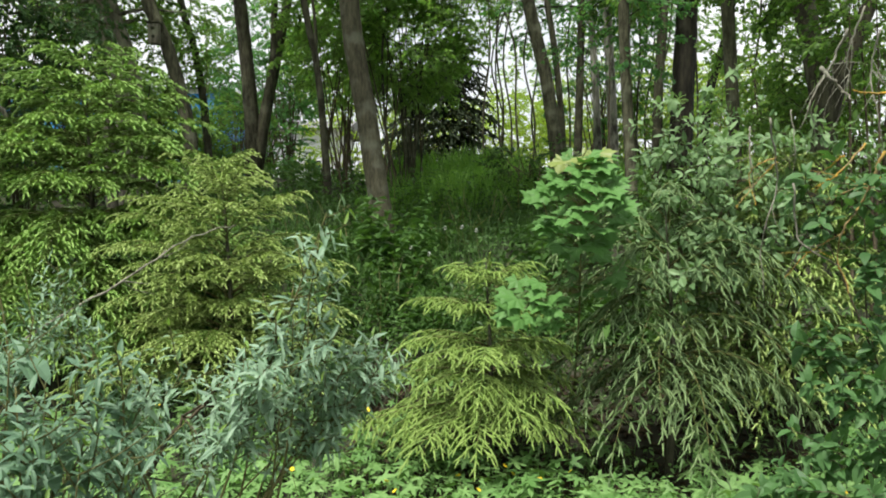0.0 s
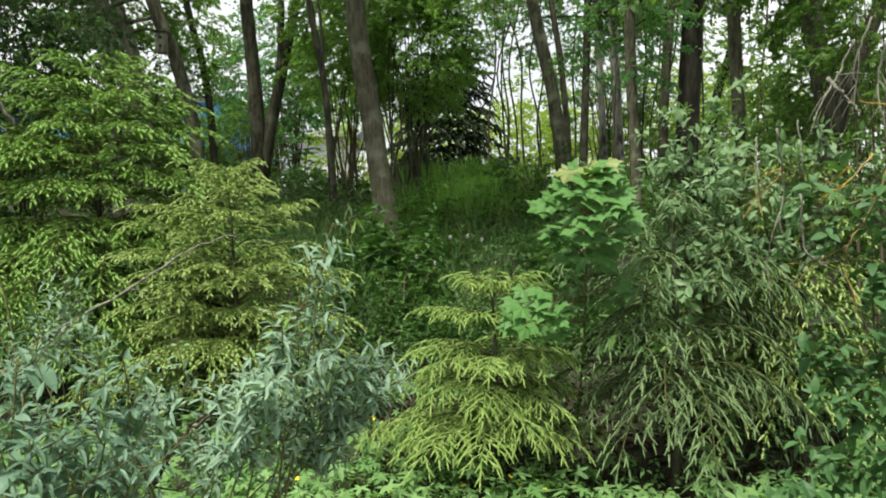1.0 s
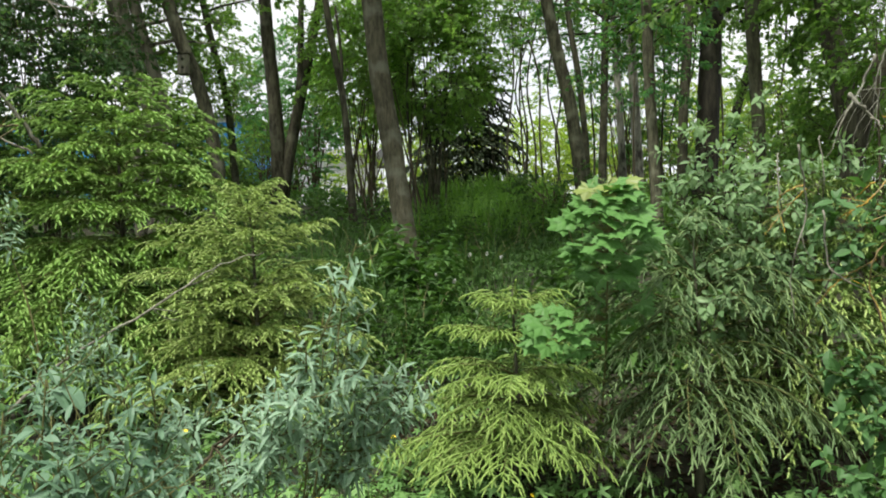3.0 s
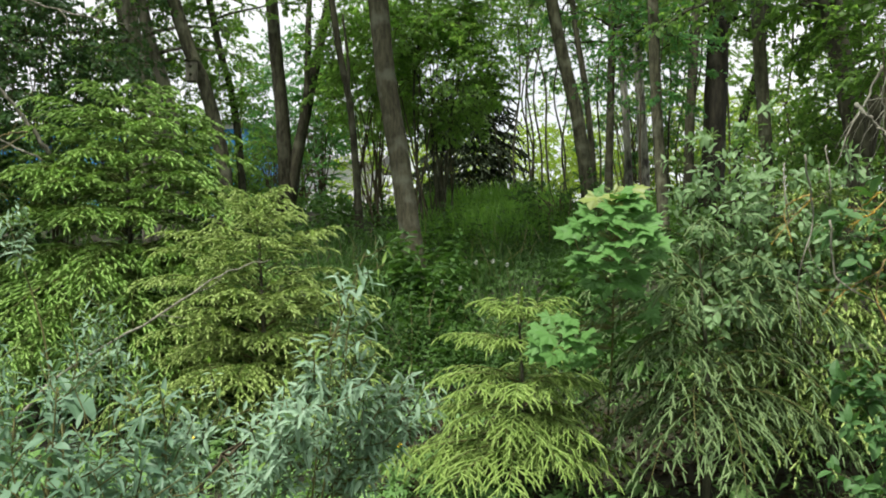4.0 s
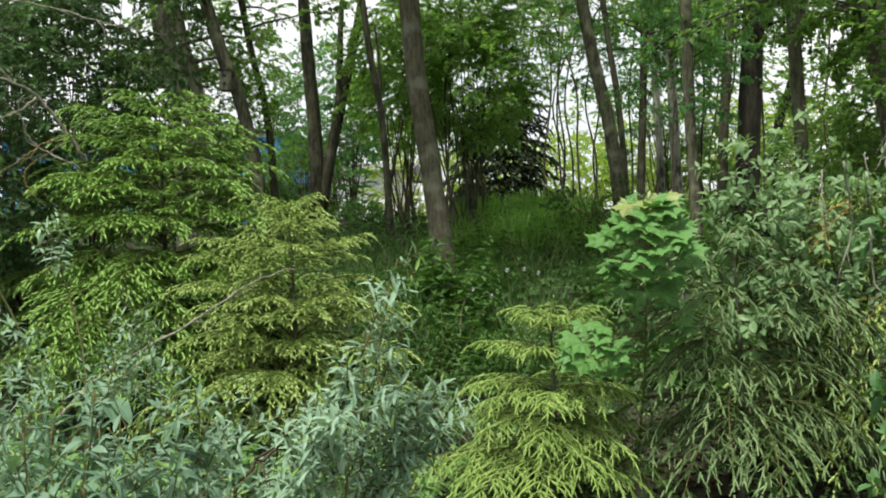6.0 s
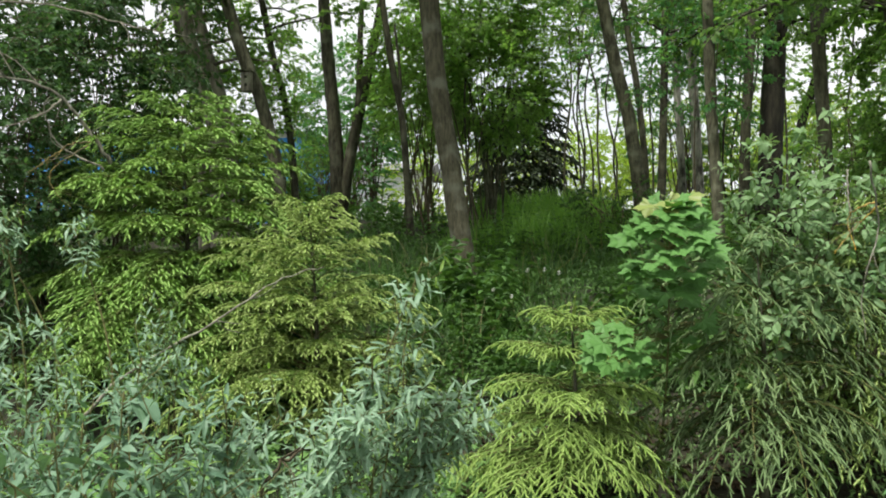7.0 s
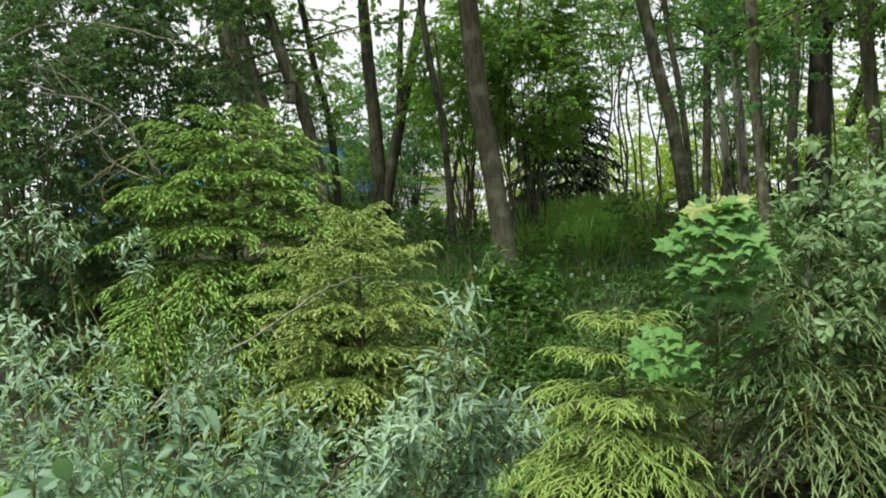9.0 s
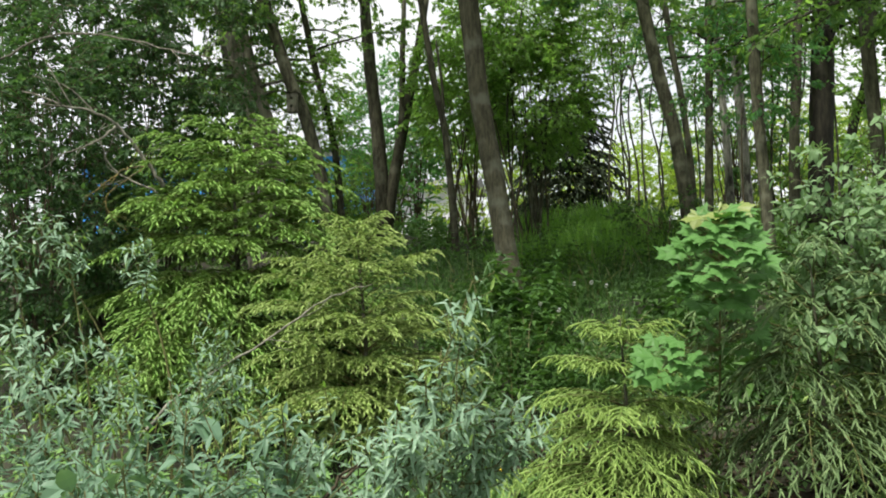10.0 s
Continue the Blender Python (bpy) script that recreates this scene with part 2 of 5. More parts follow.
# leaf shapes
def blade_leaf(width, rows, bend=0.25, fold=0.3, stalk=0.08):
    """A leaf of length 1 with a midrib, folded and bent."""
    v, t = [], []
    for y, w in rows:
        z = -bend * y * y
        v += [(-w * width, stalk + y, z + fold * w * width), (0, stalk + y, z), (w * width, stalk + y, z + fold * w * width)]
    for i in range(len(rows) - 1):
        a = 3 * i
        t += [(a, a + 1, a + 4), (a, a + 4, a + 3), (a + 1, a + 2, a + 5), (a + 1, a + 5, a + 4)]
    k = len(v)
    v += [(-0.012, 0, 0), (0.012, 0, 0)]
    t += [(k, k + 1, 1)]
    return np.array(v, float), np.array(t)


def clean(tpl):
    v, t = tpl
    p = v[t]
    area = np.linalg.norm(np.cross(p[:, 1] - p[:, 0], p[:, 2] - p[:, 0]), axis=1)
    return v, t[area > 1e-7]


WILLOW_LEAVES = [clean(blade_leaf(0.12, [(0, 0), (0.25, 0.85), (0.5, 1), (0.78, 0.6), (1, 0)], b, f)) for b, f in ((0.15, 0.35), (0.4, 0.45), (0.6, 0.3), (-0.2, 0.4))]
OVAL_LEAVES = [clean(blade_leaf(0.26, [(0, 0), (0.22, 0.8), (0.48, 1), (0.78, 0.62), (1, 0)], b, f)) for b, f in ((0.15, 0.3), (0.4, 0.2), (0.3, 0.45))]
SLIM_LEAVES = [clean(blade_leaf(0.22, [(0, 0), (0.25, 0.75), (0.52, 1), (0.8, 0.62), (1, 0)], b, f)) for b, f in ((0.15, 0.3), (0.4, 0.25), (0.3, 0.4))]
SMALL_LEAVES = [(np.array([(0, 0.05, 0), (-0.32, 0.5, 0.08 * f), (0.32, 0.5, 0.08 * f), (0, 1.05, -0.3 * f)]), np.array([(0, 3, 1), (0, 2, 3)])) for f in (0.4, 1.0, 1.5)]


MID_LEAVES = [clean(blade_leaf(0.27, [(0, 0), (0.42, 1), (1, 0)], b, f)) for b, f in ((0.2, 0.3), (0.4, 0.2))]


def lobed_leaf(lobes, sinus, tooth=0.78, droop=0.35, stalk=0.35):
    """A palmate leaf: lobes and bays round the stalk's end."""
    out = []
    ang = sorted(lobes)
    for i, a in enumerate(ang):
        r = lobes[a]
        out += [(a - 13, r * tooth * 0.83), (a - 8, r * tooth), (a - 6, r * 0.8), (a, r), (a + 6, r * 0.8), (a + 8, r * tooth), (a + 13, r * tooth * 0.83)]
        if i + 1 < len(ang):
            out.append(((a + ang[i + 1]) / 2, sinus))
    pts = [(0, 0, 0)]
    for k, (a, r) in enumerate(out):
        s = math.radians(a)
        pts.append((r * math.sin(s), r * math.cos(s), -droop * r * r + 0.05 * math.cos(s * 7) * r))
    n = len(out)
    tri = [(0, i + 1, i + 2) for i in range(n - 1)]
    k = len(pts)
    pts += [(-0.01, -stalk, -0.05), (0.01, -stalk, -0.05)]
    tri.append((k, k + 1, 0))
    return np.array(pts, float), np.array(tri)


MAPLE_LEAVES = [lobed_leaf({-112: 0.36, -54: 0.56, 0: 0.62, 54: 0.57, 112: 0.42}, 0.37, 0.8, d) for d in (0.0, 0.1, 0.22)]
HERB_LOBED = [lobed_leaf({-120: 0.4, -60: 0.52, 0: 0.58, 60: 0.52, 120: 0.4}, 0.17, 0.8, d, 0.5) for d in (0.2, 0.5)]


def trifoliate(leaflet):
    v = []
    for a, s, off in ((0, 0.62, 0.1), (78, 0.5, 0.02), (-78, 0.5, 0.02)):
        lv, lt = leaflet
        c, q = math.cos(math.radians(a)), math.sin(math.radians(a))
        w = lv * s
        v.append((np.stack([w[:, 0] * c + (w[:, 1] + off) * q, -w[:, 0] * q + (w[:, 1] + off) * c, w[:, 2]], 1), lt))
    st = (np.array([(-0.012, -0.5, -0.1), (0.012, -0.5, -0.1), (0, 0.05, 0)]), np.array([(0, 1, 2)]))
    return merge(v + [st])


TRIFOLIATE = [trifoliate(MID_LEAVES[0]), trifoliate(MID_LEAVES[1])]
TRIFOLIATE_FAR = [trifoliate(SMALL_LEAVES[1])]


def shoot_shape(seed, rings=5, sides=4, reach=0.17, core=0.045):
    """A spruce shoot of length 1 in one connected skin: a slim axis whose ridges run out into needles."""
    g = np.random.default_rng(seed)
    v, t = [], []
    for i in range(rings):
        y = 0.02 + 0.9 * i / (rings - 1)
        r = core * (1.15 - 0.55 * y)
        for j in range(sides):
            a = 2 * math.pi * (j + 0.5 * (i % 2)) / sides
            v.append((r * math.cos(a), y, r * math.sin(a)))
    for i in range(rings - 1):
        for j in range(sides):
            p, q = i * sides + j, i * sides + (j + 1) % sides
            t += [(p, q, q + sides), (p, q + sides, p + sides)]
    for i in range(rings):
        for j in range(sides):
            a = 2 * math.pi * (j + 0.5 + 0.5 * (i % 2)) / sides + g.normal(0, 0.25)
            y = 0.02 + 0.9 * i / (rings - 1)
            k = reach * g.uniform(0.8, 1.15) * (1.1 - 0.35 * y)
            t.append((i * sides + j, i * sides + (j + 1) % sides, len(v)))
            v.append((k * math.cos(a), y + reach * g.uniform(0.7, 1.1), k * math.sin(a)))
    top = len(v)
    v.append((0, 1.06, 0))
    t += [((rings - 1) * sides + j, (rings - 1) * sides + (j + 1) % sides, top) for j in range(sides)]
    return np.array(v, float), np.array(t)


SHOOTS = [shoot_shape(s, 4, 3, 0.2, 0.09) for s in range(4)]
SHOOTS_LONG = [shoot_shape(s + 10, 4, 4, 0.13, 0.1) for s in range(4)]
SHOOTS_FAR = [shoot_shape(s + 20, 3, 3, 0.24, 0.12) for s in range(4)]


def spray(leaves, n, seed, leaf=0.15, flat=0.35):
    """A leafy twig of length 1 with two side twigs; returns wood and leaves apart."""
    g = np.random.default_rng(seed)
    lines = [curve([(0, 0, 0), (0.03, 0.5, 0.03), (0.0, 1.0, -0.12)], 5)]
    for s in (-1, 1):
        y0 = g.uniform(0.2, 0.5)
        lines.append(curve([(0, y0, 0.01), (s * 0.2, y0 + 0.22, 0.02), (s * 0.36, y0 + 0.36, -0.1)], 4))
    wood = merge([stick(c[:: len(c) - 1] if k else c[::2], 0.011) for k, c in enumerate(lines)])
    at, way, up = [], [], []
    for i in range(n):
        c = lines[i % 3]
        f = g.uniform(0.12, 1) * (len(c) - 1.001)
        k = int(f)
        p = c[k] + (f - k) * (c[k + 1] - c[k])
        t = unit(c[k + 1] - c[k])
        s = 1 if g.random() < 0.5 else -1
        d = unit(0.6 * t + s * np.array([t[1], -t[0], 0]) * g.uniform(0.3, 1) + np.array([0, 0, g.normal(-0.25, flat)]))
        at.append(p)
        way.append(d)
        up.append(np.array([g.normal(0, 0.5), g.normal(0, 0.5), 1.0]))
    return wood, spread(leaves, at, way, up, leaf * g.uniform(0.7, 1.25, n))


SPRAYS = [spray(SMALL_LEAVES, 52, s, 0.115) for s in range(6)]


def put_sprays(sprays, at, way, up, size):
    at, way, up = np.asarray(at), np.asarray(way), np.asarray(up)
    return (spread([s[0] for s in sprays], at, way, up, size), spread([s[1] for s in sprays], at, way, up, size))


# ground
PROFILE_Y = (-4000, 4.3, 5.3, 6.7, 9.0, 11.0, 14.0, 20.0, 28.0, 60.0, 4000)
PROFILE_Z = (0.0, 0.0, 0.15, 0.68, 1.42, 1.88, 2.5, 2.6, 2.5, 2.4, 2.0)


def ground_z(x, y):
    z = np.interp(y, PROFILE_Y, PROFILE_Z)
    x, y = np.asarray(x, float), np.asarray(y, float)
    near = np.clip((y - 3) / 3, 0, 1) * np.clip((60 - y) / 20, 0, 1) * np.clip((60 - np.abs(x)) / 20, 0, 1)
    return z + near * (0.07 * np.sin(x * 1.7 + 0.5 * y) + 0.05 * np.sin(2.3 * y - x * 0.8 + 1))


def on_ground(x, y, up=0.0):
    return np.stack([x, y, ground_z(x, y) + up], -1)


gx = np.unique(np.concatenate([np.linspace(-14, 14, 113), np.linspace(-60, 60, 41), [-4000, -1000, -250, 250, 1000, 4000]]))
gy = np.unique(np.concatenate([np.linspace(-2, 22, 97), np.linspace(-30, 60, 31), [-4000, -1000, -250, 250, 1000, 4000]]))
GX, GY = np.meshgrid(gx, gy, indexing="ij")
gv = on_ground(GX, GY).reshape(-1, 3)
gi, gj = np.meshgrid(np.arange(len(gx) - 1), np.arange(len(gy) - 1), indexing="ij")
q0 = (gi * len(gy) + gj).ravel()
q1, q2, q3 = q0 + len(gy), q0 + len(gy) + 1, q0 + 1
ground = new("ground", mesh_of("ground", gv, np.vstack([np.stack([q0, q1, q2], 1), np.stack([q0, q2, q3], 1)]), M_SOIL, True))
tagged(ground, "dark leaf-littered soil rising as a wooded bank", "ground", kind="structure")


# trees of the wood
def tree(name, line, r0, r1, bark, label, leaf=None, hmin=2.6, limbs=14, reach=1.8, size=0.6, per=10, sprays=SPRAYS, seed=0, top=8.5, category="tree", group="trees of the wood", forks=(), bias=(0, 0), side=8):
    """Tapered trunk through the points of line, limbs from hmin up, leafy sprays on them."""
    g = np.random.default_rng(seed)
    p = np.asarray(line, float)
    p[0] = on_ground(p[0][0], p[0][1], -0.1)
    d = unit(p[-1] - p[-2])
    rise = top - p[-1][2]
    if rise > 0.3:
        lean = d[:2] / max(d[2], 0.5)
        p = np.vstack([p, [p[-1][0] + lean[0] * rise * 0.35, p[-1][1] + lean[1] * rise * 0.35, p[-1][2] + rise * 0.5],
                       [p[-1][0] + lean[0] * rise * 0.5, p[-1][1] + lean[1] * rise * 0.5, top]])
    base = thing(name, p[0] + (0, 0, 0.1), label, category, group)
    c = curve(p, 26)
    h = (c[:, 2] - c[0, 2]) / (c[-1, 2] - c[0, 2])
    rad = r0 + (r1 - r0) * np.clip(h / 0.6, 0, 1) ** 0.9
    rad = np.where(h > 0.6, r1 * (1.15 - h) / 0.55, rad)
    rad = rad * (1 + 0.45 * np.exp(-h * 22))
    part("trunk", tube(c, rad, side, 0.05), bark, base, smooth=True)
    wood = []
    for f in forks:
        fc = curve(f[0], 12)
        part("fork", tube(fc, np.linspace(f[1], f[1] * 0.55, 12), side, 0.05), bark, base, smooth=True)
    at, way, up, sz = [], [], [], []
    for i in range(limbs):
        z0 = g.uniform(hmin, top - 0.6)
        k = int(np.argmin(abs(c[:, 2] - z0)))
        az = g.uniform(0, 2 * math.pi)
        out = unit(np.array([math.cos(az) + bias[0], math.sin(az) + bias[1], 0]))
        length = reach * g.uniform(0.5, 1.15) * (1.1 - 0.5 * (z0 - hmin) / max(top - hmin, 1))
        rise = g.uniform(0.1, 0.6)
        sag = g.uniform(0.15, 0.6)
        s = np.linspace(0, 1, 7)[:, None]
        line_l = c[k] + out * length * s + np.array([0, 0, 1.0]) * length * (rise * s - sag * s * s) + g.normal(0, 0.03, (7, 3)) * s
        part("limb", tube(line_l, np.linspace(min(rad[k] * 0.4, 0.035), 0.006, 7), 4), bark, base, smooth=True)
        for j in range(per):
            f = g.uniform(0.25, 1.0) * 5.99
            q = int(f)
            at.append(line_l[q] + (f - q) * (line_l[q + 1] - line_l[q]))
            v = out * g.uniform(0.1, 1) + np.array([-out[1], out[0], 0]) * g.normal(0, 0.9) + np.array([0, 0, g.normal(-0.1, 0.45)])
            way.append(v)
            up.append((g.normal(0, 0.4), g.normal(0, 0.4), 1))
            sz.append(size * g.uniform(0.6, 1.3))
    if at and leaf:
        w, lf = put_sprays(sprays, at, way, up, sz)
        wood.append(w)
        part("crown", lf, leaf, base, kind="stuff")
    if wood:
        part("twigwork", merge(wood), bark, base, smooth=True, kind="stuff")
    return base


def bush(name, centre, radii, n, leaf, label, size=0.5, sprays=SPRAYS, seed=0, bark=None, stems=14, category="shrub", group="", lift=0.0):
    """Many stems from one foot, with leafy sprays filling an uneven outline."""
    g = np.random.default_rng(seed)
    c, r = np.asarray(centre, float), np.asarray(radii, float)
    foot = on_ground(c[0], c[1], -0.03)
    base = thing(name, foot, label, category, group)
    wood, at, way, up, sz = [], [], [], [], []
    bump_dirs = unit(g.normal(0, 1, (9, 3)))
    bump_amp = g.uniform(-0.25, 0.3, 9)
    for i in range(stems):
        d = unit(g.normal(0, 1, 3) + (0, 0, 0.5))
        e = c + r * d * g.uniform(0.45, 0.9)
        s0 = foot + np.append(g.normal(0, 0.12, 2) * r[:2], 0)
        mid = (s0 + e) / 2 + g.normal(0, 0.08, 3) * r + (0, 0, 0.15 * r[2])
        line_s = curve([s0, mid, e], 9)
        part("stem", tube(line_s, np.linspace(0.018, 0.004, 9), 4), bark or M_TWIG, base, smooth=True)
    for i in range(n):
        d = unit(g.normal(0, 1, 3))
        k = 1 + (bump_amp * np.clip((bump_dirs @ d), 0, 1) ** 3).sum()
        p = c + r * d * k * g.uniform(0.3, 1) ** 0.45
        if p[2] < ground_z(p[0], p[1]) + 0.05:
            continue
        at.append(p)
        way.append(d * (1, 1, 0.5) + g.normal(0, 0.6, 3) + (0, 0, lift))
        up.append((g.normal(0, 0.45), g.normal(0, 0.45), 1))
        sz.append(size * g.uniform(0.6, 1.3))
    w, lf = put_sprays(sprays, at, way, up, sz)
    part("twigwork", w, bark or M_TWIG, base, smooth=True, kind="stuff")
    part("foliage", lf, leaf, base, kind="stuff")
    return base


def spruce(name, foot, height, radius, label, old, fresh, shoots=SHOOTS, seed=0, hmin=0.1, levels=7, per=9, droop=0.45, rise=0.25, power=0.8, shoot=0.075, gap=0.06, pitch=0.03, sag=0.35, hang=0.6, inner=0.15, uneven=0.03, lean=(0, 0), skew=(0, 0), rim=0.5, ragged=0.15, side=0.42, group="young spruces"):
    """A young spruce: stem, whorls of boughs, branchlets in pairs along them, shoots that hang from these."""
    g = np.random.default_rng(seed)
    foot = np.asarray(foot, float)
    base = thing(name, foot, label, "spruce", group)
    zz = np.linspace(-0.1, height, 14)
    c = foot + np.stack([0.03 * np.sin(np.linspace(0, 4, 14)) + lean[0] * zz, 0.02 * np.cos(np.linspace(0, 3, 14)) + lean[1] * zz, zz], 1)
    part("trunk", tube(c, np.linspace(0.012 + height * 0.011, 0.004, 14), 6, 0.04), M_BARK, base, smooth=True)
    down = np.array([0, 0, -1.0])
    for lv in range(levels):
        h0 = hmin + (height - hmin) * (lv + g.uniform(0, 0.3)) / levels
        n_b = int(per * (1.4 - 0.7 * lv / levels)) if lv < levels - 2 else max(5, per - 4)
        for b in range(n_b):
            h = min(max(h0 + g.normal(0, uneven), 0.05), height - 0.03)
            az = (b + 0.37 * lv + g.uniform(-0.35, 0.35)) * 2 * math.pi / n_b
            out = np.array([math.cos(az), math.sin(az), 0])
            lat = np.array([-out[1], out[0], 0])
            f = np.clip((height - h) / (height - hmin), 0, 1)
            L = radius * f**power * g.uniform(1 - 1.6 * ragged, 1 + ragged) * (1 + skew[0] * out[0] + skew[1] * out[1]) + 0.07
            s = np.linspace(0, 1, 9)[:, None]
            up_b = rise + 0.8 * (1 - f) ** 1.6
            root = foot + (lean[0] * h, lean[1] * h, h)
            line_b = root + out * L * s + np.array([0, 0, 1.0]) * L * (up_b * s - droop * s**2) + lat * L * 0.12 * g.normal() * s**2
            wood = []
            rows = {True: [], False: []}
            n = max(3, int(L * (1 - inner) / (gap if out[1] < 0.35 else 3 * gap)))
            for i in range(2 * n + 1):
                sd = 1 if i % 2 else -1
                u = min(inner + (1 - inner) * (i + g.uniform(0, 0.7)) / (2 * n), 1.0)
                k = min(int(u * 8), 7)
                p = line_b[k] + (u * 8 - k) * (line_b[k + 1] - line_b[k])
                t = unit(line_b[k + 1] - line_b[k])
                if i == 2 * n:
                    d, bl = t, 0.1 + 0.05 * L
                else:
                    d = unit(t * g.uniform(0.6, 0.95) + sd * lat * g.uniform(0.6, 1.0) + down * 0.1 * g.normal())
                    bl = (side * L * (1 - u) ** 0.8 + 0.06 + 0.06 * L) * g.uniform(0.65, 1.15)
                q = np.linspace(0, 1, 5)[:, None]
                tw = p + d * bl * q + down * sag * bl * q * q
                wood.append(stick(tw[[0, 2, 4]], 0.0022))
                clad = max(1, int(bl / (0.75 * shoot)))
                for j in range(clad):
                    v = j / clad
                    rows[bool(v > rim + 0.1 and u > 0.2)].append((tw[0] + d * bl * v + down * sag * bl * v * v, d + down * 2 * sag * (v + 0.5 / clad), (g.normal(0, 0.3), 0, 1), shoot * 1.05))
                m = max(1, int(bl / (pitch if out[1] < 0.35 else 1.6 * pitch)))
                across = unit(np.cross(d, (0, 0, 1.0)))
                for j in range(m + 1):
                    v = min((j + g.uniform(0, 0.6)) / m, 1.0)
                    pos = tw[0] + d * bl * v + down * sag * bl * v * v
                    tan = d + down * 2 * sag * v
                    sj = 1 if j % 2 else -1
                    way = tan * g.uniform(0.6, 1.0) + down * hang * g.uniform(0.1, 1.5)
                    if j < m:
                        way = way + across * sj * g.uniform(0.5, 0.95)
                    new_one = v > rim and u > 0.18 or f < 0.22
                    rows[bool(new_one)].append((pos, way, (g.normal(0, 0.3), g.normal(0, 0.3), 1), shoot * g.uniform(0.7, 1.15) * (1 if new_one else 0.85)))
            bough = part("bough", tube(line_b, np.linspace(0.002 + 0.004 * L, 0.0015, 9), 4), M_SPRUCE_TWIG, base, smooth=True)
            part("twigwork", merge(wood), M_SPRUCE_TWIG, bough, smooth=True, kind="stuff")
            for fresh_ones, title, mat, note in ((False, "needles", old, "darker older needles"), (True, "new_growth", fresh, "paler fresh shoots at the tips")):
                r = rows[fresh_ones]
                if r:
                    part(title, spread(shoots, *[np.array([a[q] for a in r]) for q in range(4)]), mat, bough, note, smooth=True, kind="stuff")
    at = foot + np.array([(lean[0] * height, lean[1] * height, height - 0.05)])
    part("leader", spread([SHOOTS[0]], at, np.array([(0, 0, 1.0)]), np.array([(0, 1.0, 0)]), [0.11]), fresh, base, smooth=True)
    return base


def leafy_shrub(name, root, tips, leaf_tpls, mat, label, leaf=0.07, twig=0.16, spacing=0.05, per_twig=9, seed=0, stem_r=0.006, bark=None, young=None, start=0.3, bow=0.12, category="shrub", group="", singles=0, flare=0.8, spread_x=0.0, fore=1.0, bunch=1.0, nod=-0.1):
    """Arching stems from a root to their tips, side twigs, leaves set along them."""
    g = np.random.default_rng(seed)
    root = np.asarray(root, float)
    base = thing(name, root, label, category, group)
    meshes = [mesh_of("leaf", v, t, mat) for v, t in leaf_tpls]
    for tip_p in tips:
        A = ([], [], [], [])
        Y = ([], [], [], [])
        e = np.asarray(tip_p, float)
        s0 = root + np.append(g.normal(0, 0.06, 2), -0.05)
        L = np.linalg.norm(e - s0)
        mid = 0.5 * (s0 + e) + (0, 0, bow * L) + g.normal(0, 0.05, 3) * L * (1, 1, 0.4)
        c = curve([s0, mid, e], 22)
        wood = [tube(c, np.linspace(stem_r * (0.7 + 0.4 * L), 0.0016, 22), 5)]
        n = int(L * (1 - start) / spacing)
        lines = []
        for i in range(n):
            u = (start + (1 - start) * (i + g.random()) / n) * 20.99
            k = int(u)
            p = c[k] + (u - k) * (c[k + 1] - c[k])
            t = unit(c[k + 1] - c[k])
            d = unit(t * 0.6 + unit(np.cross(t, g.normal(0, 1, 3))) * 0.9 + (0.4 * spread_x, 0, 0.1))
            l = twig * g.uniform(0.4, 1.2)
            tw = curve([p, p + d * l * 0.5, p + d * l - (0, 0, nod * l)], 5)
            wood.append(tube(tw, np.linspace(0.0022, 0.001, 5), 3))
            lines.append(tw)
        lines.append(c[-6:])
        for tw in lines:
            m = max(3, int(per_twig * g.uniform(0.7, 1.2)))
            for j in range(m):
                v = (0.15 + 0.85 * ((j + g.random() * 0.5) / m) ** bunch) * (len(tw) - 1.01)
                k = int(v)
                p = tw[k] + (v - k) * (tw[k + 1] - tw[k])
                t = unit(tw[k + 1] - tw[k])
                x = unit(np.cross(t, (0.1, 0.2, 1.0)))
                z = np.cross(x, t)
                a = j * 2.4 + g.normal(0, 0.4)
                d = unit(t * g.uniform(0.35, 0.9) * fore + (x * math.cos(a) + z * math.sin(a)) * flare + (0, 0, g.normal(-0.25 * (1 - fore), 0.2)))
                top = j > m - 3
                B = Y if (young and top and g.random() < 0.35) else A
                for lst, val in zip(B, (p, d, unit(t * 0.6 + np.array([0, -0.3, 1.2]) + g.normal(0, 0.35, 3)), leaf * g.uniform(0.6, 1.2) * (0.7 if top else 1))):
                    lst.append(val)
        stem = part("stem", merge(wood), bark or M_TWIG_GREEN, base, smooth=True)
        A = [np.array(a) for a in A]
        near = np.argsort(A[0][:, 1])
        k = singles // len(tips)
        for q in near[:k]:
            yv = unit(A[1][q])
            xv = unit(np.cross(yv, A[2][q]))
            zv = np.cross(xv, yv)
            rot = Matrix(np.stack([xv, yv, zv], 1).tolist()).to_4x4()
            ob = new("leaf", meshes[int(q) % len(meshes)])
            ob.parent = stem
            ob.matrix_basis = Matrix.Translation(A[0][q] - root) @ rot @ Matrix.Scale(float(A[3][q]), 4)
        rest = near[k:]
        part("foliage", spread(leaf_tpls, *[a[rest] for a in A]), mat, stem, kind="stuff")
        if Y[0]:
            part("young_foliage", spread(leaf_tpls, *[np.array(a) for a in Y]), young, stem, "paler young leaves", kind="stuff")
    return base


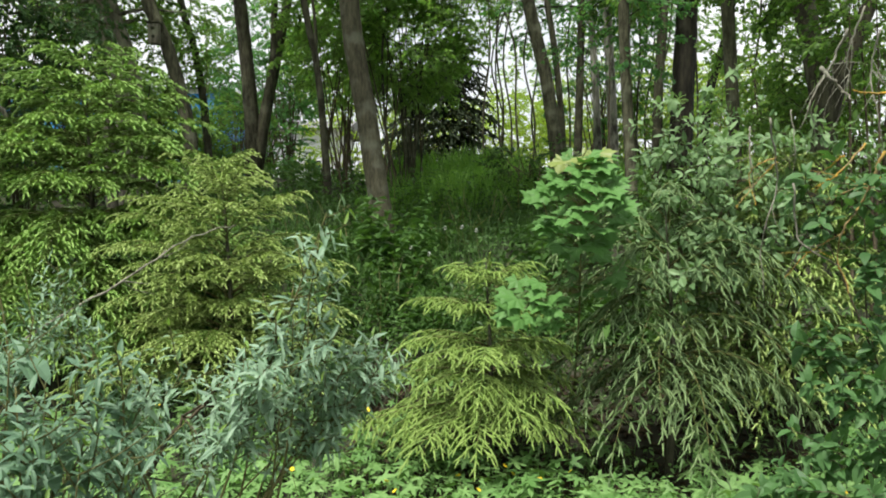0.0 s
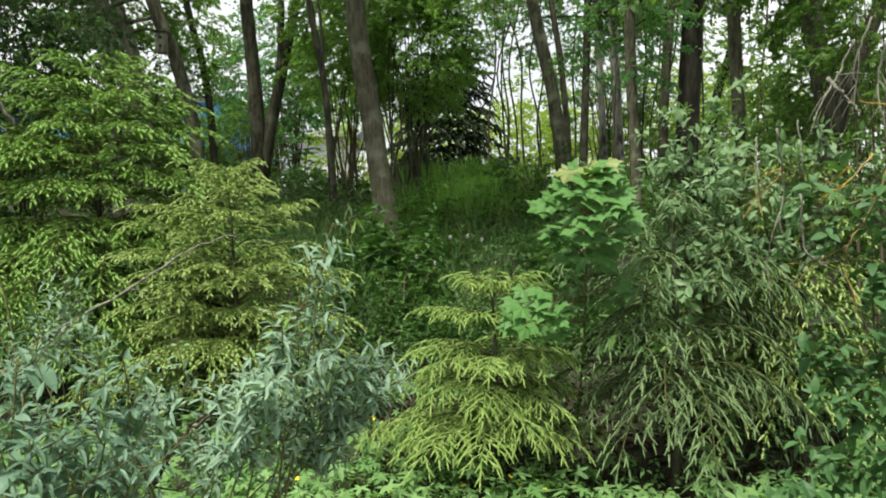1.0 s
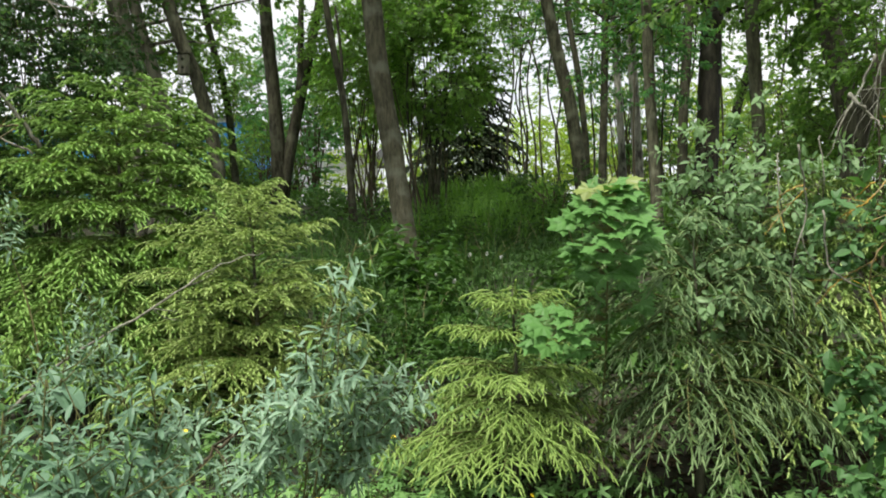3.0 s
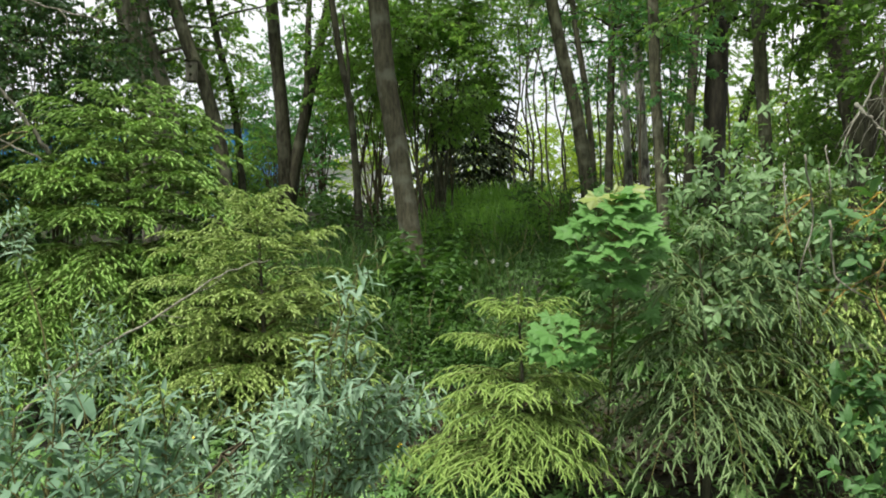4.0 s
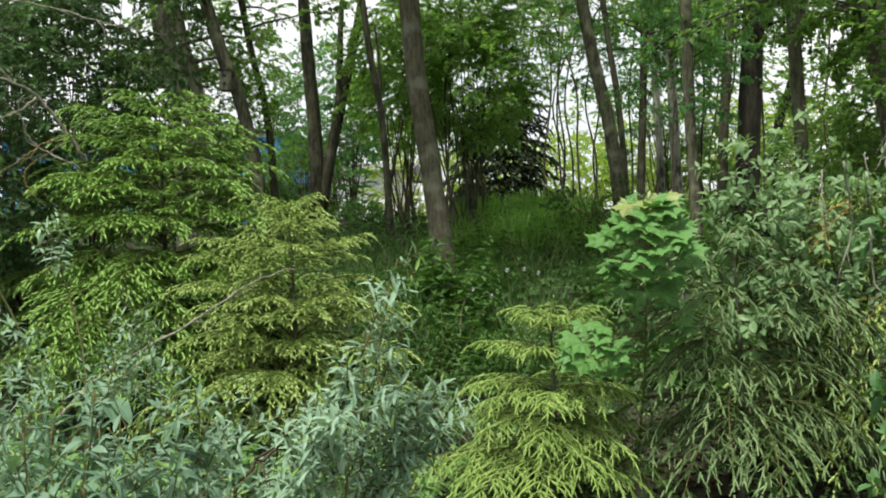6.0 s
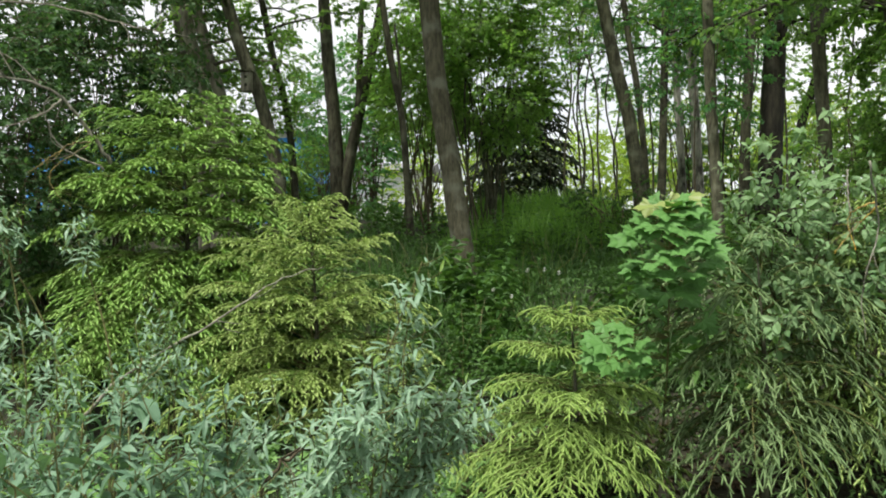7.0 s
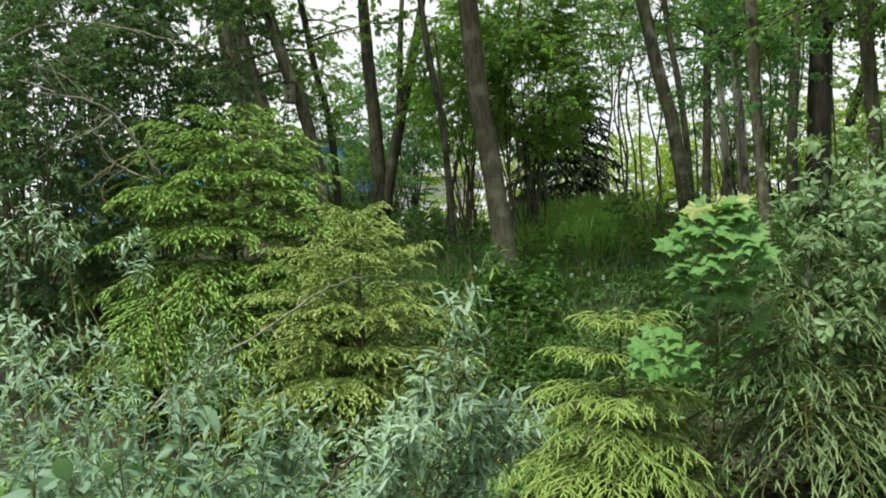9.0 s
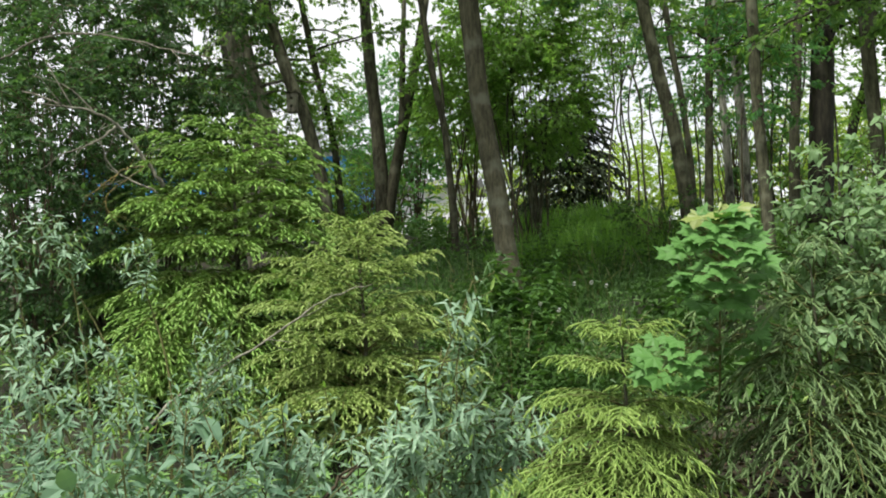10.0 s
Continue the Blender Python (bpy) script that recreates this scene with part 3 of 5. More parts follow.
def dead_branch(name, pts, r, mat, label, twigs=5, seed=0, category="branch", reach=0.3):
    g = np.random.default_rng(seed)
    c = curve(pts, 24) + g.normal(0, min(0.006, 0.5 * r), (24, 3))
    base = thing(name, c[0], label, category)
    part("limb", tube(c, np.linspace(r, r * 0.3, 24), 6, 0.1), mat, base, smooth=True)
    for i in range(twigs):
        k = int(g.uniform(4, 21))
        d = unit(unit(c[k + 1] - c[k]) + g.normal(0, 0.7, 3))
        l = reach * g.uniform(0.5, 1.2)
        tw = curve([c[k], c[k] + d * l * 0.5 + g.normal(0, 0.04, 3) * l, c[k] + d * l + g.normal(0, 0.1, 3) * l], 8)
        part("twig", tube(tw, np.linspace(r * 0.4, r * 0.12, 8), 4), mat, base, smooth=True)
    return base


SMOOTH = "slender grey-brown deciduous trunk on the grassy bank"
# Wide forward crown above the view, added to shade the bank below.
tree("tree", [(-0.591, 9.000, 1.446), (-0.685, 9.000, 2.112), (-0.801, 9.000, 2.925), (-0.895, 9.000, 3.485), (-0.974, 9.000, 4.167)], 0.125, 0.115, M_BARK_SMOOTH, "tall grey-brown leaning trunk standing alone on the bank", M_CANOPY, 5.2, 34, 3.0, 0.75, 14, seed=1, top=9.5, bias=(0, -0.5))
tree("tree", [(-3.166, 10.000, 2.078), (-3.046, 10.000, 2.597), (-3.120, 10.000, 3.150), (-3.314, 10.000, 3.909), (-3.539, 10.000, 4.460)], 0.09, 0.08, M_BARK, "grey-brown trunk leaning over, with a nest box on it", M_CANOPY, 5.0, 12, 1.6, 0.5, 10, seed=2, bias=(0, -0.4))
tree("tree", [(-3.342, 12.000, 2.613), (-3.437, 12.000, 3.442), (-3.564, 12.000, 4.268), (-3.758, 12.000, 5.009)], 0.06, 0.05, M_BARK_DARK, SMOOTH, M_CANOPY, 5.4, 8, 1.6, 0.55, 8, seed=3)
tree("tree", [(-2.947, 13.000, 2.417), (-2.962, 13.000, 3.225), (-3.036, 13.000, 4.298), (-3.129, 13.000, 5.278)], 0.13, 0.1, M_BARK_DARK, "dark trunk forking low, shrubs at its foot", M_CANOPY, 6.2, 10, 2, 0.6, 9, seed=4, forks=[([(-2.900, 13.000, 2.597), (-2.772, 13.000, 3.358), (-2.579, 13.000, 4.295), (-2.349, 13.000, 5.361), (-2.175, 13.000, 6.335)], 0.11), ([(-2.697, 13.000, 3.581), (-2.603, 13.000, 4.473), (-2.581, 13.000, 5.452), (-2.532, 13.000, 6.337)], 0.07)])
tree("tree", [(-1.481, 11.000, 1.896), (-1.545, 11.000, 2.903), (-1.625, 11.000, 3.813), (-1.781, 11.000, 4.645)], 0.055, 0.045, M_BARK_DARK, SMOOTH, M_CANOPY, 5.6, 9, 1.7, 0.55, 8, seed=5, forks=[([(-1.639, 11.000, 3.889), (-1.647, 11.000, 4.418), (-1.715, 11.000, 5.021)], 0.03)])
tree("tree", [(-4.004, 10.500, 2.213), (-4.058, 10.500, 3.230), (-4.141, 10.500, 3.809), (-4.379, 10.500, 4.603)], 0.1, 0.09, M_BARK_PALE, "pale olive-grey trunk of a leafy clump", M_CANOPY_LIME, 4.3, 18, 1.4, 0.5, 10, seed=6)
tree("tree", [(-3.857, 10.700, 2.222), (-3.927, 10.700, 3.258), (-4.061, 10.700, 3.995), (-4.270, 10.700, 4.657)], 0.09, 0.08, M_BARK_PALE, "pale olive-grey trunk of a leafy clump", M_CANOPY_LIME, 4.3, 16, 1.4, 0.5, 10, seed=7)
tree("tree", [(-4.406, 11.000, 2.241), (-4.486, 11.000, 3.609), (-4.736, 11.000, 4.743)], 0.07, 0.06, M_BARK_PALE, "pale olive-grey trunk of a leafy clump", M_CANOPY, 4.0, 16, 1.5, 0.55, 10, seed=8)
tree("tree", [(1.715, 11.500, 2.215), (1.647, 11.500, 2.853), (1.508, 11.500, 3.806), (1.275, 11.500, 4.835)], 0.1, 0.085, M_BARK, "grey-brown trunk leaning over the grassy crest", M_CANOPY, 6.0, 9, 2.2, 0.55, 10, seed=9)
tree("tree", [(1.933, 12.500, 2.435), (1.868, 12.500, 3.558), (1.752, 12.500, 4.591), (1.669, 12.500, 5.105)], 0.055, 0.045, M_BARK_DARK, SMOOTH, M_CANOPY_BLUE, 5.8, 10, 1.6, 0.5, 9, seed=10)
tree("tree", [(2.356, 14.000, 2.623), (2.419, 14.000, 3.781), (2.465, 14.000, 5.510)], 0.075, 0.06, M_BARK_DARK, SMOOTH, M_CANOPY_BLUE, 5.0, 9, 1.5, 0.5, 9, seed=11)
tree("birch_tree", [(2.938, 15.000, 2.688), (2.901, 15.000, 3.929), (2.794, 15.000, 5.781)], 0.075, 0.062, M_BIRCH, "pale grey birch trunk with dark patches", M_CANOPY_BLUE, 5.0, 10, 1.7, 0.55, 10, seed=12, category="birch")
tree("birch_tree", [(3.122, 14.500, 2.551), (3.085, 14.500, 3.652), (2.991, 14.500, 5.643)], 0.095, 0.08, M_BIRCH, "thick pale birch trunk with dark patches", M_CANOPY_BLUE, 5.0, 10, 1.7, 0.55, 10, seed=13, category="birch")
tree("tree", [(2.281, 9.500, 1.516), (2.244, 9.500, 2.442), (2.193, 9.500, 3.430), (2.169, 9.500, 4.281)], 0.068, 0.062, M_BARK, "straight grey-brown trunk beside the maple sapling", M_CANOPY_BLUE, 3.9, 9, 1.4, 0.45, 10, seed=14, bias=(0, -0.4))
tree("tree", [(3.191, 12.000, 2.310), (3.243, 12.000, 3.637), (3.327, 12.000, 4.956)], 0.075, 0.065, M_BARK_DARK, SMOOTH, M_CANOPY, 4.8, 9, 1.5, 0.5, 9, seed=15)
tree("tree", [(3.687, 12.500, 2.247), (3.748, 12.500, 3.716), (3.827, 12.500, 5.089)], 0.18, 0.155, M_BARK_SHADED, "thick trunk, deep shade put into its nearly black bark", M_CANOPY, 5.0, 10, 1.8, 0.55, 9, seed=16)
tree("tree", [(3.858, 12.000, 2.471), (3.975, 12.000, 3.507), (4.224, 12.000, 4.373), (4.356, 12.000, 5.195)], 0.07, 0.055, M_BARK_SHADED, "slanting trunk crossing behind its neighbours, shade put into its dark bark", M_CANOPY, 5.2, 7, 1.7, 0.5, 8, seed=17)
tree("tree", [(3.490, 9.500, 1.439), (3.462, 9.500, 2.630), (3.415, 9.500, 3.617), (3.381, 9.500, 4.272)], 0.08, 0.072, M_BARK, "straight grey-brown trunk rising out of shrubs", M_CANOPY, 4.8, 11, 1.7, 0.5, 10, seed=18, bias=(0, -0.4))
tree("tree", [(3.484, 7.500, 1.425), (3.545, 7.500, 2.160), (3.564, 7.500, 2.683), (3.478, 7.500, 3.257), (3.371, 7.500, 3.828)], 0.125, 0.085, M_BARK_DARK, "stout brown trunk dividing into two stems", M_CANOPY, 3.8, 22, 2.0, 0.6, 14, seed=19, forks=[([(3.596, 7.500, 2.578), (3.730, 7.500, 3.047), (3.973, 7.500, 3.616), (4.257, 7.500, 4.339)], 0.1)])

# thin poles on the crest, against the sky
g2 = np.random.default_rng(5)
for i, (b_x, t_x, y) in enumerate([(0.708, 0.663, 16), (0.858, 0.944, 15.5), (1.040, 1.174, 16), (1.313, 1.278, 16.5), (1.517, 0.976, 15), (1.795, 1.906, 16), (0.845, 0.798, 17), (1.222, 1.458, 17), (1.407, 1.484, 16), (0.569, 0.501, 16.5), (2.142, 1.906, 17), (2.550, 2.639, 16), (3.611, 3.559, 15), (4.237, 4.310, 15), (4.383, 4.524, 17), (4.016, 4.083, 16), (4.758, 4.789, 15), (5.516, 5.584, 14), (-0.652, -0.551, 12)]):
    zb = float(ground_z(b_x, y))
    tree("sapling", [(b_x, y, zb), (b_x + 0.4 * (t_x - b_x) + 0.16 * g2.normal(), y, zb + 1.3), (b_x + 0.7 * (t_x - b_x) + 0.16 * g2.normal(), y, zb + 2.5), (t_x, y, zb + 3.8)], 0.024, 0.014, M_BARK_DARK, "thin dark pole of a young tree on the crest", M_CANOPY, 5.9, 7, 1.2, 0.36, 7, seed=40 + i, top=8.5, group="saplings on the crest", side=6)

# dense shrubs and low crowns behind
bush("hazel_shrub", (-0.432, 12.500, 4.522), (0.95, 0.9, 1.1), 420, M_CANOPY_LIME, "dense lime-green leafy hazel with many grey stems", 0.45, seed=60, stems=16, bark=M_BARK)
bush("shrub", (-3.334, 15.500, 3.468), (0.95, 0.6, 0.8), 140, M_CANOPY_BLUE, "dark blue-green shrub round the forked trunk", 0.5, seed=62)
bush("shrub", (-3.671, 17.000, 4.925), (0.9, 0.7, 1.2), 300, M_CANOPY_BLUE, "blue-green shrub before the blue house", 0.5, seed=63)
bush("far_shrub", (2.123, 24.000, 4.1), (2.6, 1.2, 1.15), 400, M_FAR, "sunlit yellow-green shrubs beyond the wood", 0.6, seed=64)
bush("far_shrub", (5.846, 24.000, 4.9), (3.2, 1.2, 1.8), 430, M_FAR, "sunlit yellow-green shrubs beyond the wood", 0.6, seed=65)
bush("far_shrub", (-2.587, 24.000, 4.596), (1.4, 1.0, 1.4), 160, M_FAR, "sunlit yellow-green shrubs beyond the wood", 0.6, seed=66)
bush("shrub", (4.649, 11.000, 3.613), (0.9, 0.8, 0.9), 150, M_CANOPY_LIME, "bright green shrub among the trunks", 0.5, seed=67)
bush("shrub", (4.412, 8.500, 2.223), (0.9, 0.7, 1.2), 260, M_CANOPY, "dark green thicket behind the shrubs", 0.45, seed=68)
bush("shrub", (1.301, 11.500, 2.457), (0.5, 0.4, 0.3), 60, M_BANK_SHADED, "low dark shrub on the grassy crest", 0.35, seed=69)
bush("thicket", (-4.649, 9.000, 4.350), (0.9, 0.9, 1.2), 220, M_THICKET, "dark leafy thicket with hanging branches", 0.5, seed=70)
bush("thicket", (-4.968, 8.000, 3.373), (0.9, 0.9, 1.8), 480, M_THICKET, "dark leafy thicket with hanging branches", 0.45, seed=71)
bush("thicket", (-4.562, 6.500, 2.610), (0.7, 0.7, 1.5), 420, M_THICKET, "dark leafy thicket with hanging branches", 0.4, seed=72)

bush("shrub", (-4.675, 12.600, 3.122), (0.6, 0.5, 0.75), 170, M_CANOPY_LIME, "light green shrub among pale trunks", 0.5, seed=73)
bush("shrub", (-3.591, 14.500, 3.386), (0.45, 0.4, 0.6), 80, M_CANOPY, "dark green shrub before the blue house", 0.45, seed=74)
bush("shrub", (-5.434, 12.000, 3.788), (1.1, 0.8, 1.3), 150, M_CANOPY_LIME, "light green leafy shrub among pale trunks", 0.5, seed=75)
bush("shrub", (3.042, 15.500, 4.642), (1.1, 0.8, 1.0), 90, M_CANOPY_BLUE, "blue-green leafy shrub among birches", 0.5, seed=76)
bush("shrub", (4.685, 16.000, 3.736), (1.6, 0.8, 0.9), 120, M_CANOPY, "green undergrowth between the trunks", 0.5, seed=77)
bush("far_tree", (4.300, 20.000, 6.600), (3.0, 1.0, 1.9), 170, M_CANOPY, "sparse green crown against the sky", 0.6, seed=114, category="tree", stems=6)
for k, (fx, fz, fr, fh) in enumerate([(-20, 5, 3.5, 3.5), (-3.2, 5.2, 2.0, 3.0), (1.5, 5, 3, 2.6), (7, 5.5, 3.5, 3.2), (13.5, 5.5, 4, 4), (20, 6, 4, 4)]):
    bush("far_tree", (fx, 38, fz), (fr, 2.0, fh), 170, M_FAR, "sunlit leafy tree on the far side of the wood", 1.1, seed=80 + k, category="tree", group="far trees")

bush("shrub", (-1.654, 14.500, 4.636), (0.75, 0.6, 0.8), 200, M_CANOPY_LIME, "lime-green shrub beside a thin trunk", 0.5, seed=95)
bush("shrub", (-2.875, 16.000, 4.565), (0.6, 0.5, 0.9), 100, M_CANOPY_BLUE, "blue-green shrub before the white outbuilding", 0.5, seed=96)
bush("young_lime_tree", (-1.793, 13.000, 4.734), (0.75, 0.7, 0.9), 90, M_CANOPY_LIME, "lime-green leafy young tree between trunks", 0.5, seed=90, stems=3, category="tree")
bush("young_lime_tree", (-4.150, 11.600, 4.050), (0.65, 0.4, 0.8), 170, M_CANOPY_LIME, "lime-green leafy young tree among pale trunks", 0.4, seed=110, stems=4, category="tree")
bush("young_lime_tree", (4.847, 9.000, 3.876), (1.0, 0.7, 1.1), 150, M_CANOPY, "leafy young tree beside the stout trunk", 0.45, seed=92, stems=3, category="tree")
bush("young_lime_tree", (2.253, 10.000, 4.142), (0.75, 0.6, 0.6), 55, M_CANOPY_BLUE, "leafy young tree among straight trunks", 0.45, seed=94, stems=3, category="tree")

bush("thicket", (5.300, 10.500, 2.800), (1.0, 0.6, 0.7), 110, M_CANOPY, "dark green thicket between the trunks", 0.45, seed=111)
bush("young_lime_tree", (5.000, 9.600, 4.850), (1.0, 0.6, 0.8), 130, M_CANOPY_LIME, "lime-green leafy young tree beside the stout trunk", 0.42, seed=112, stems=3, category="tree")
bush("young_lime_tree", (-0.300, 12.800, 5.650), (1.0, 0.6, 0.7), 200, M_CANOPY_LIME, "lime-green leafy young tree above the hazel", 0.42, seed=113, stems=3, category="tree")
bush("thicket", (-6.005, 8.500, 4.810), (1.3, 0.8, 1.0), 240, M_THICKET, "dark leafy thicket with hanging branches", 0.45, seed=97)

bush("shrub", (-4.666, 12.000, 2.856), (0.8, 0.5, 0.55), 170, M_CANOPY, "dark green undergrowth before the blue house", 0.45, seed=98)
# Lime leaf colour here paints a sunlit patch behind the thicket.
bush("shrub", (-5.947, 12.000, 3.049), (1.1, 0.5, 0.9), 200, M_CANOPY_LIME, "undergrowth before the blue house, sunlight put into its light green", 0.45, seed=99)

bush("far_shrub", (7.943, 22.000, 4.421), (2.6, 1.0, 1.5), 260, M_FAR, "sunlit yellow-green shrubs beyond the wood", 0.6, seed=100)
bush("shrub", (5.172, 16.500, 3.172), (1.2, 0.6, 0.5), 120, M_CANOPY, "green undergrowth between the trunks", 0.45, seed=101)

bush("young_lime_tree", (-0.902, 12.000, 5.357), (1.1, 0.6, 0.7), 250, M_CANOPY_LIME, "lime-green leafy young tree beside the leaning trunk", 0.45, seed=107, stems=3, category="tree")
bush("shrub", (-3.883, 13.000, 2.946), (0.5, 0.4, 0.3), 70, M_CANOPY, "low green undergrowth before the blue house", 0.4, seed=108)
bush("young_tree", (-4.439, 15.000, 5.220), (0.55, 0.5, 0.95), 65, M_CANOPY, "sparse leafy young tree before the blue house", 0.45, seed=109, stems=3, category="tree")
bush("young_lime_tree", (-1.463, 12.500, 4.915), (0.75, 0.6, 0.5), 110, M_CANOPY_LIME, "lime-green leafy young tree between trunks", 0.45, seed=102, stems=3, category="tree")
bush("young_lime_tree", (3.553, 6.600, 3.340), (0.45, 0.4, 0.5), 110, M_CANOPY, "leafy young tree beside the stout trunk", 0.4, seed=103, stems=3, category="tree")

# young spruces
spruce("spruce", on_ground(-3.028, 7.0), 2.4, 1.5, "bright green young spruce with feathery drooping boughs", M_SPRUCE_INNER, M_SPRUCE_FRESH, SHOOTS_FAR, 101, levels=11, per=11, droop=0.5, rise=0.32, power=0.55, shoot=0.084, gap=0.115, pitch=0.048, sag=0.25, hang=0.42, uneven=0.035, rim=0.22, ragged=0.15, side=0.4)
spruce("spruce", on_ground(-1.619, 6.1), 1.68, 0.98, "yellow-green bushy young spruce beside the willow", M_SPRUCE_INNER, M_SPRUCE_OLIVE, SHOOTS_FAR, 102, levels=10, per=11, droop=0.45, rise=0.5, power=0.6, shoot=0.053, gap=0.088, pitch=0.038, sag=0.25, hang=0.55, uneven=0.09, rim=0.12, ragged=0.2, side=0.34)
spruce("spruce", on_ground(0.271, 4.95), 1.34, 0.58, "small golden-green spruce with layered boughs", M_SPRUCE_INNER, M_SPRUCE_NEW, SHOOTS_LONG, 103, hmin=0.43, levels=5, per=14, droop=0.32, rise=0.24, power=0.7, shoot=0.056, gap=0.07, pitch=0.028, sag=0.34, hang=0.5, inner=0.08, uneven=0.025, lean=(0.03, 0), skew=(-0.1, 0), rim=0.0, ragged=0.14, side=0.34)
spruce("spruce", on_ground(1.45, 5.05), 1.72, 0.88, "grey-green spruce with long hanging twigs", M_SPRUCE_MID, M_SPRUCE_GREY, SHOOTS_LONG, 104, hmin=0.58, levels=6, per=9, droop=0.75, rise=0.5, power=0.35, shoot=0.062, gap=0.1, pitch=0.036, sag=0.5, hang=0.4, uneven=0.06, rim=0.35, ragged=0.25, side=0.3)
spruce("spruce", on_ground(2.418, 5.5), 1.95, 0.85, "olive-green spruce half hidden behind shrubs", M_SPRUCE_INNER, M_SPRUCE_OLIVE, SHOOTS_FAR, 105, hmin=0.5, levels=7, per=8, droop=0.6, rise=0.35, power=0.6, shoot=0.07, gap=0.12, pitch=0.045, sag=0.4, hang=0.6, rim=0.4)
spruce("conifer", on_ground(0.080, 16.5), 2.7, 1.2, "drooping conifer, deep shade put into its almost black needles", M_CONIFER_SHADED, M_CONIFER_SHADED, SHOOTS_FAR, 106, hmin=0.2, levels=10, per=10, droop=0.5, rise=0.2, power=0.5, shoot=0.19, gap=0.24, pitch=0.14, sag=0.3, hang=0.4, group="")

# maple sapling
def maple_sapling(root, tufts, label):
    g = np.random.default_rng(9)
    root = np.asarray(root, float)
    base = thing("maple_sapling", root, label, "maple")
    wood = []
    meshes = [mesh_of("leaf", v, t, M_MAPLE) for v, t in MAPLE_LEAVES]
    young = [mesh_of("leaf", v, t, M_MAPLE_YOUNG) for v, t in MAPLE_LEAVES]
    top = np.asarray(tufts[0][0]) + (0, 0, tufts[0][1][2] * 0.8)
    stem = curve([root - (0, 0, 0.05), root + (top - root) * 0.5 + (0.04, 0.03, 0), top], 16)
    wood.append(tube(stem, np.linspace(0.009, 0.003, 16), 6))
    for centre, r, n, size in tufts:
        centre, r = np.asarray(centre), np.asarray(r)
        for i in range(n):
            d = unit(g.normal(0, 1, 3) + (0, -0.35, 0.15))
            p = centre + r * d * g.uniform(0.5, 1) ** 0.5
            k = int(np.argmin(np.linalg.norm(stem - (p - (0, 0, 0.12)), axis=1)))
            part("leaf_stalk", tube(curve([stem[k], (stem[k] + p) / 2 + (0, 0, 0.03), p], 5), np.linspace(0.0025, 0.0012, 5), 3), M_TWIG_GREEN, base)
            out = unit((p - stem[k]) * (1, 1, 0.2) + g.normal(0, 0.03, 3))
            way = unit(out * 0.8 + (0, -0.25, -0.55 + g.normal(0, 0.25)))
            upv = unit(np.array([g.normal(0, 0.35), g.normal(-1.0, 0.35), 0.9]))
            x = unit(np.cross(way, upv))
            z = np.cross(x, way)
            ob = new("leaf", (young if p[2] > centre[2] + 0.7 * r[2] and g.random() < 0.3 else meshes)[i % 3])
            s = size * g.uniform(0.7, 1.2)
            ob.parent = base
            m = Matrix(((x[0], way[0], z[0], p[0] - root[0]), (x[1], way[1], z[1], p[1] - root[1]), (x[2], way[2], z[2], p[2] - root[2]), (0, 0, 0, 1)))
            ob.matrix_basis = m @ Matrix.Scale(s, 4)
    part("stem", merge(wood), M_TWIG_GREEN, base, smooth=True)
    return base


maple_sapling(on_ground(0.817, 5.2), [((0.807, 4.500, 1.783), (0.26, 0.25, 0.31), 120, 0.165), ((0.534, 4.600, 1.200), (0.18, 0.2, 0.18), 40, 0.155), ((0.926, 4.800, 1.382), (0.2, 0.15, 0.15), 20, 0.15)], "young maple sapling with broad bright green leaves")

# shrubs at the near side
leafy_shrub("cherry_shrub", on_ground(2.335, 6.0), [(1.554, 5.200, 2.455), (1.916, 5.400, 2.596), (1.345, 5.100, 2.155), (2.183, 5.500, 2.457), (1.283, 5.000, 1.899), (1.460, 5.000, 1.650), (1.235, 5.100, 1.580), (1.672, 5.000, 2.143), (2.288, 5.200, 2.267), (1.477, 4.600, 1.421), (1.917, 4.900, 1.993), (2.581, 5.200, 2.301), (2.698, 5.000, 2.205), (1.778, 4.800, 1.579), (1.301, 4.800, 1.413), (2.274, 5.000, 1.891), (1.700, 5.200, 1.905), (1.501, 4.900, 1.996), (1.814, 5.000, 2.282), (1.425, 5.000, 2.250), (2.137, 5.100, 2.148), (1.676, 4.800, 1.682), (2.133, 5.000, 1.645)], SLIM_LEAVES, M_CHERRY, "leafy grey-green shrub with drooping pale-leaved twigs", 0.076, 0.26, 0.09, 11, 201, 0.006, M_TWIG, flare=0.9, fore=0.8, start=0.5, singles=180, bunch=0.6, nod=0.2)
leafy_shrub("dogwood_shrub", on_ground(2.329, 3.6), [(1.612, 3.500, 1.873), (1.837, 3.600, 1.916), (1.886, 3.400, 1.864), (1.838, 3.400, 1.670), (1.640, 3.500, 1.144), (1.815, 3.600, 1.102), (1.865, 3.400, 1.180), (1.666, 3.500, 0.966), (1.768, 3.400, 0.910), (1.861, 3.300, 1.025), (1.629, 3.500, 0.713), (1.708, 3.400, 0.663), (1.803, 3.300, 0.738), (1.579, 3.500, 0.522), (1.636, 3.300, 0.523), (1.752, 3.200, 0.566), (1.453, 3.600, 0.440), (1.487, 3.400, 0.442), (1.941, 3.500, 1.444)], OVAL_LEAVES, M_BROAD, "broad-leaved green shrub overhanging the verge", 0.088, 0.16, 0.06, 8, 202, 0.005, M_TWIG, start=0.74, flare=1.0, fore=0.7, singles=300)
WILLOW = "silvery grey-green willow with narrow leaves"
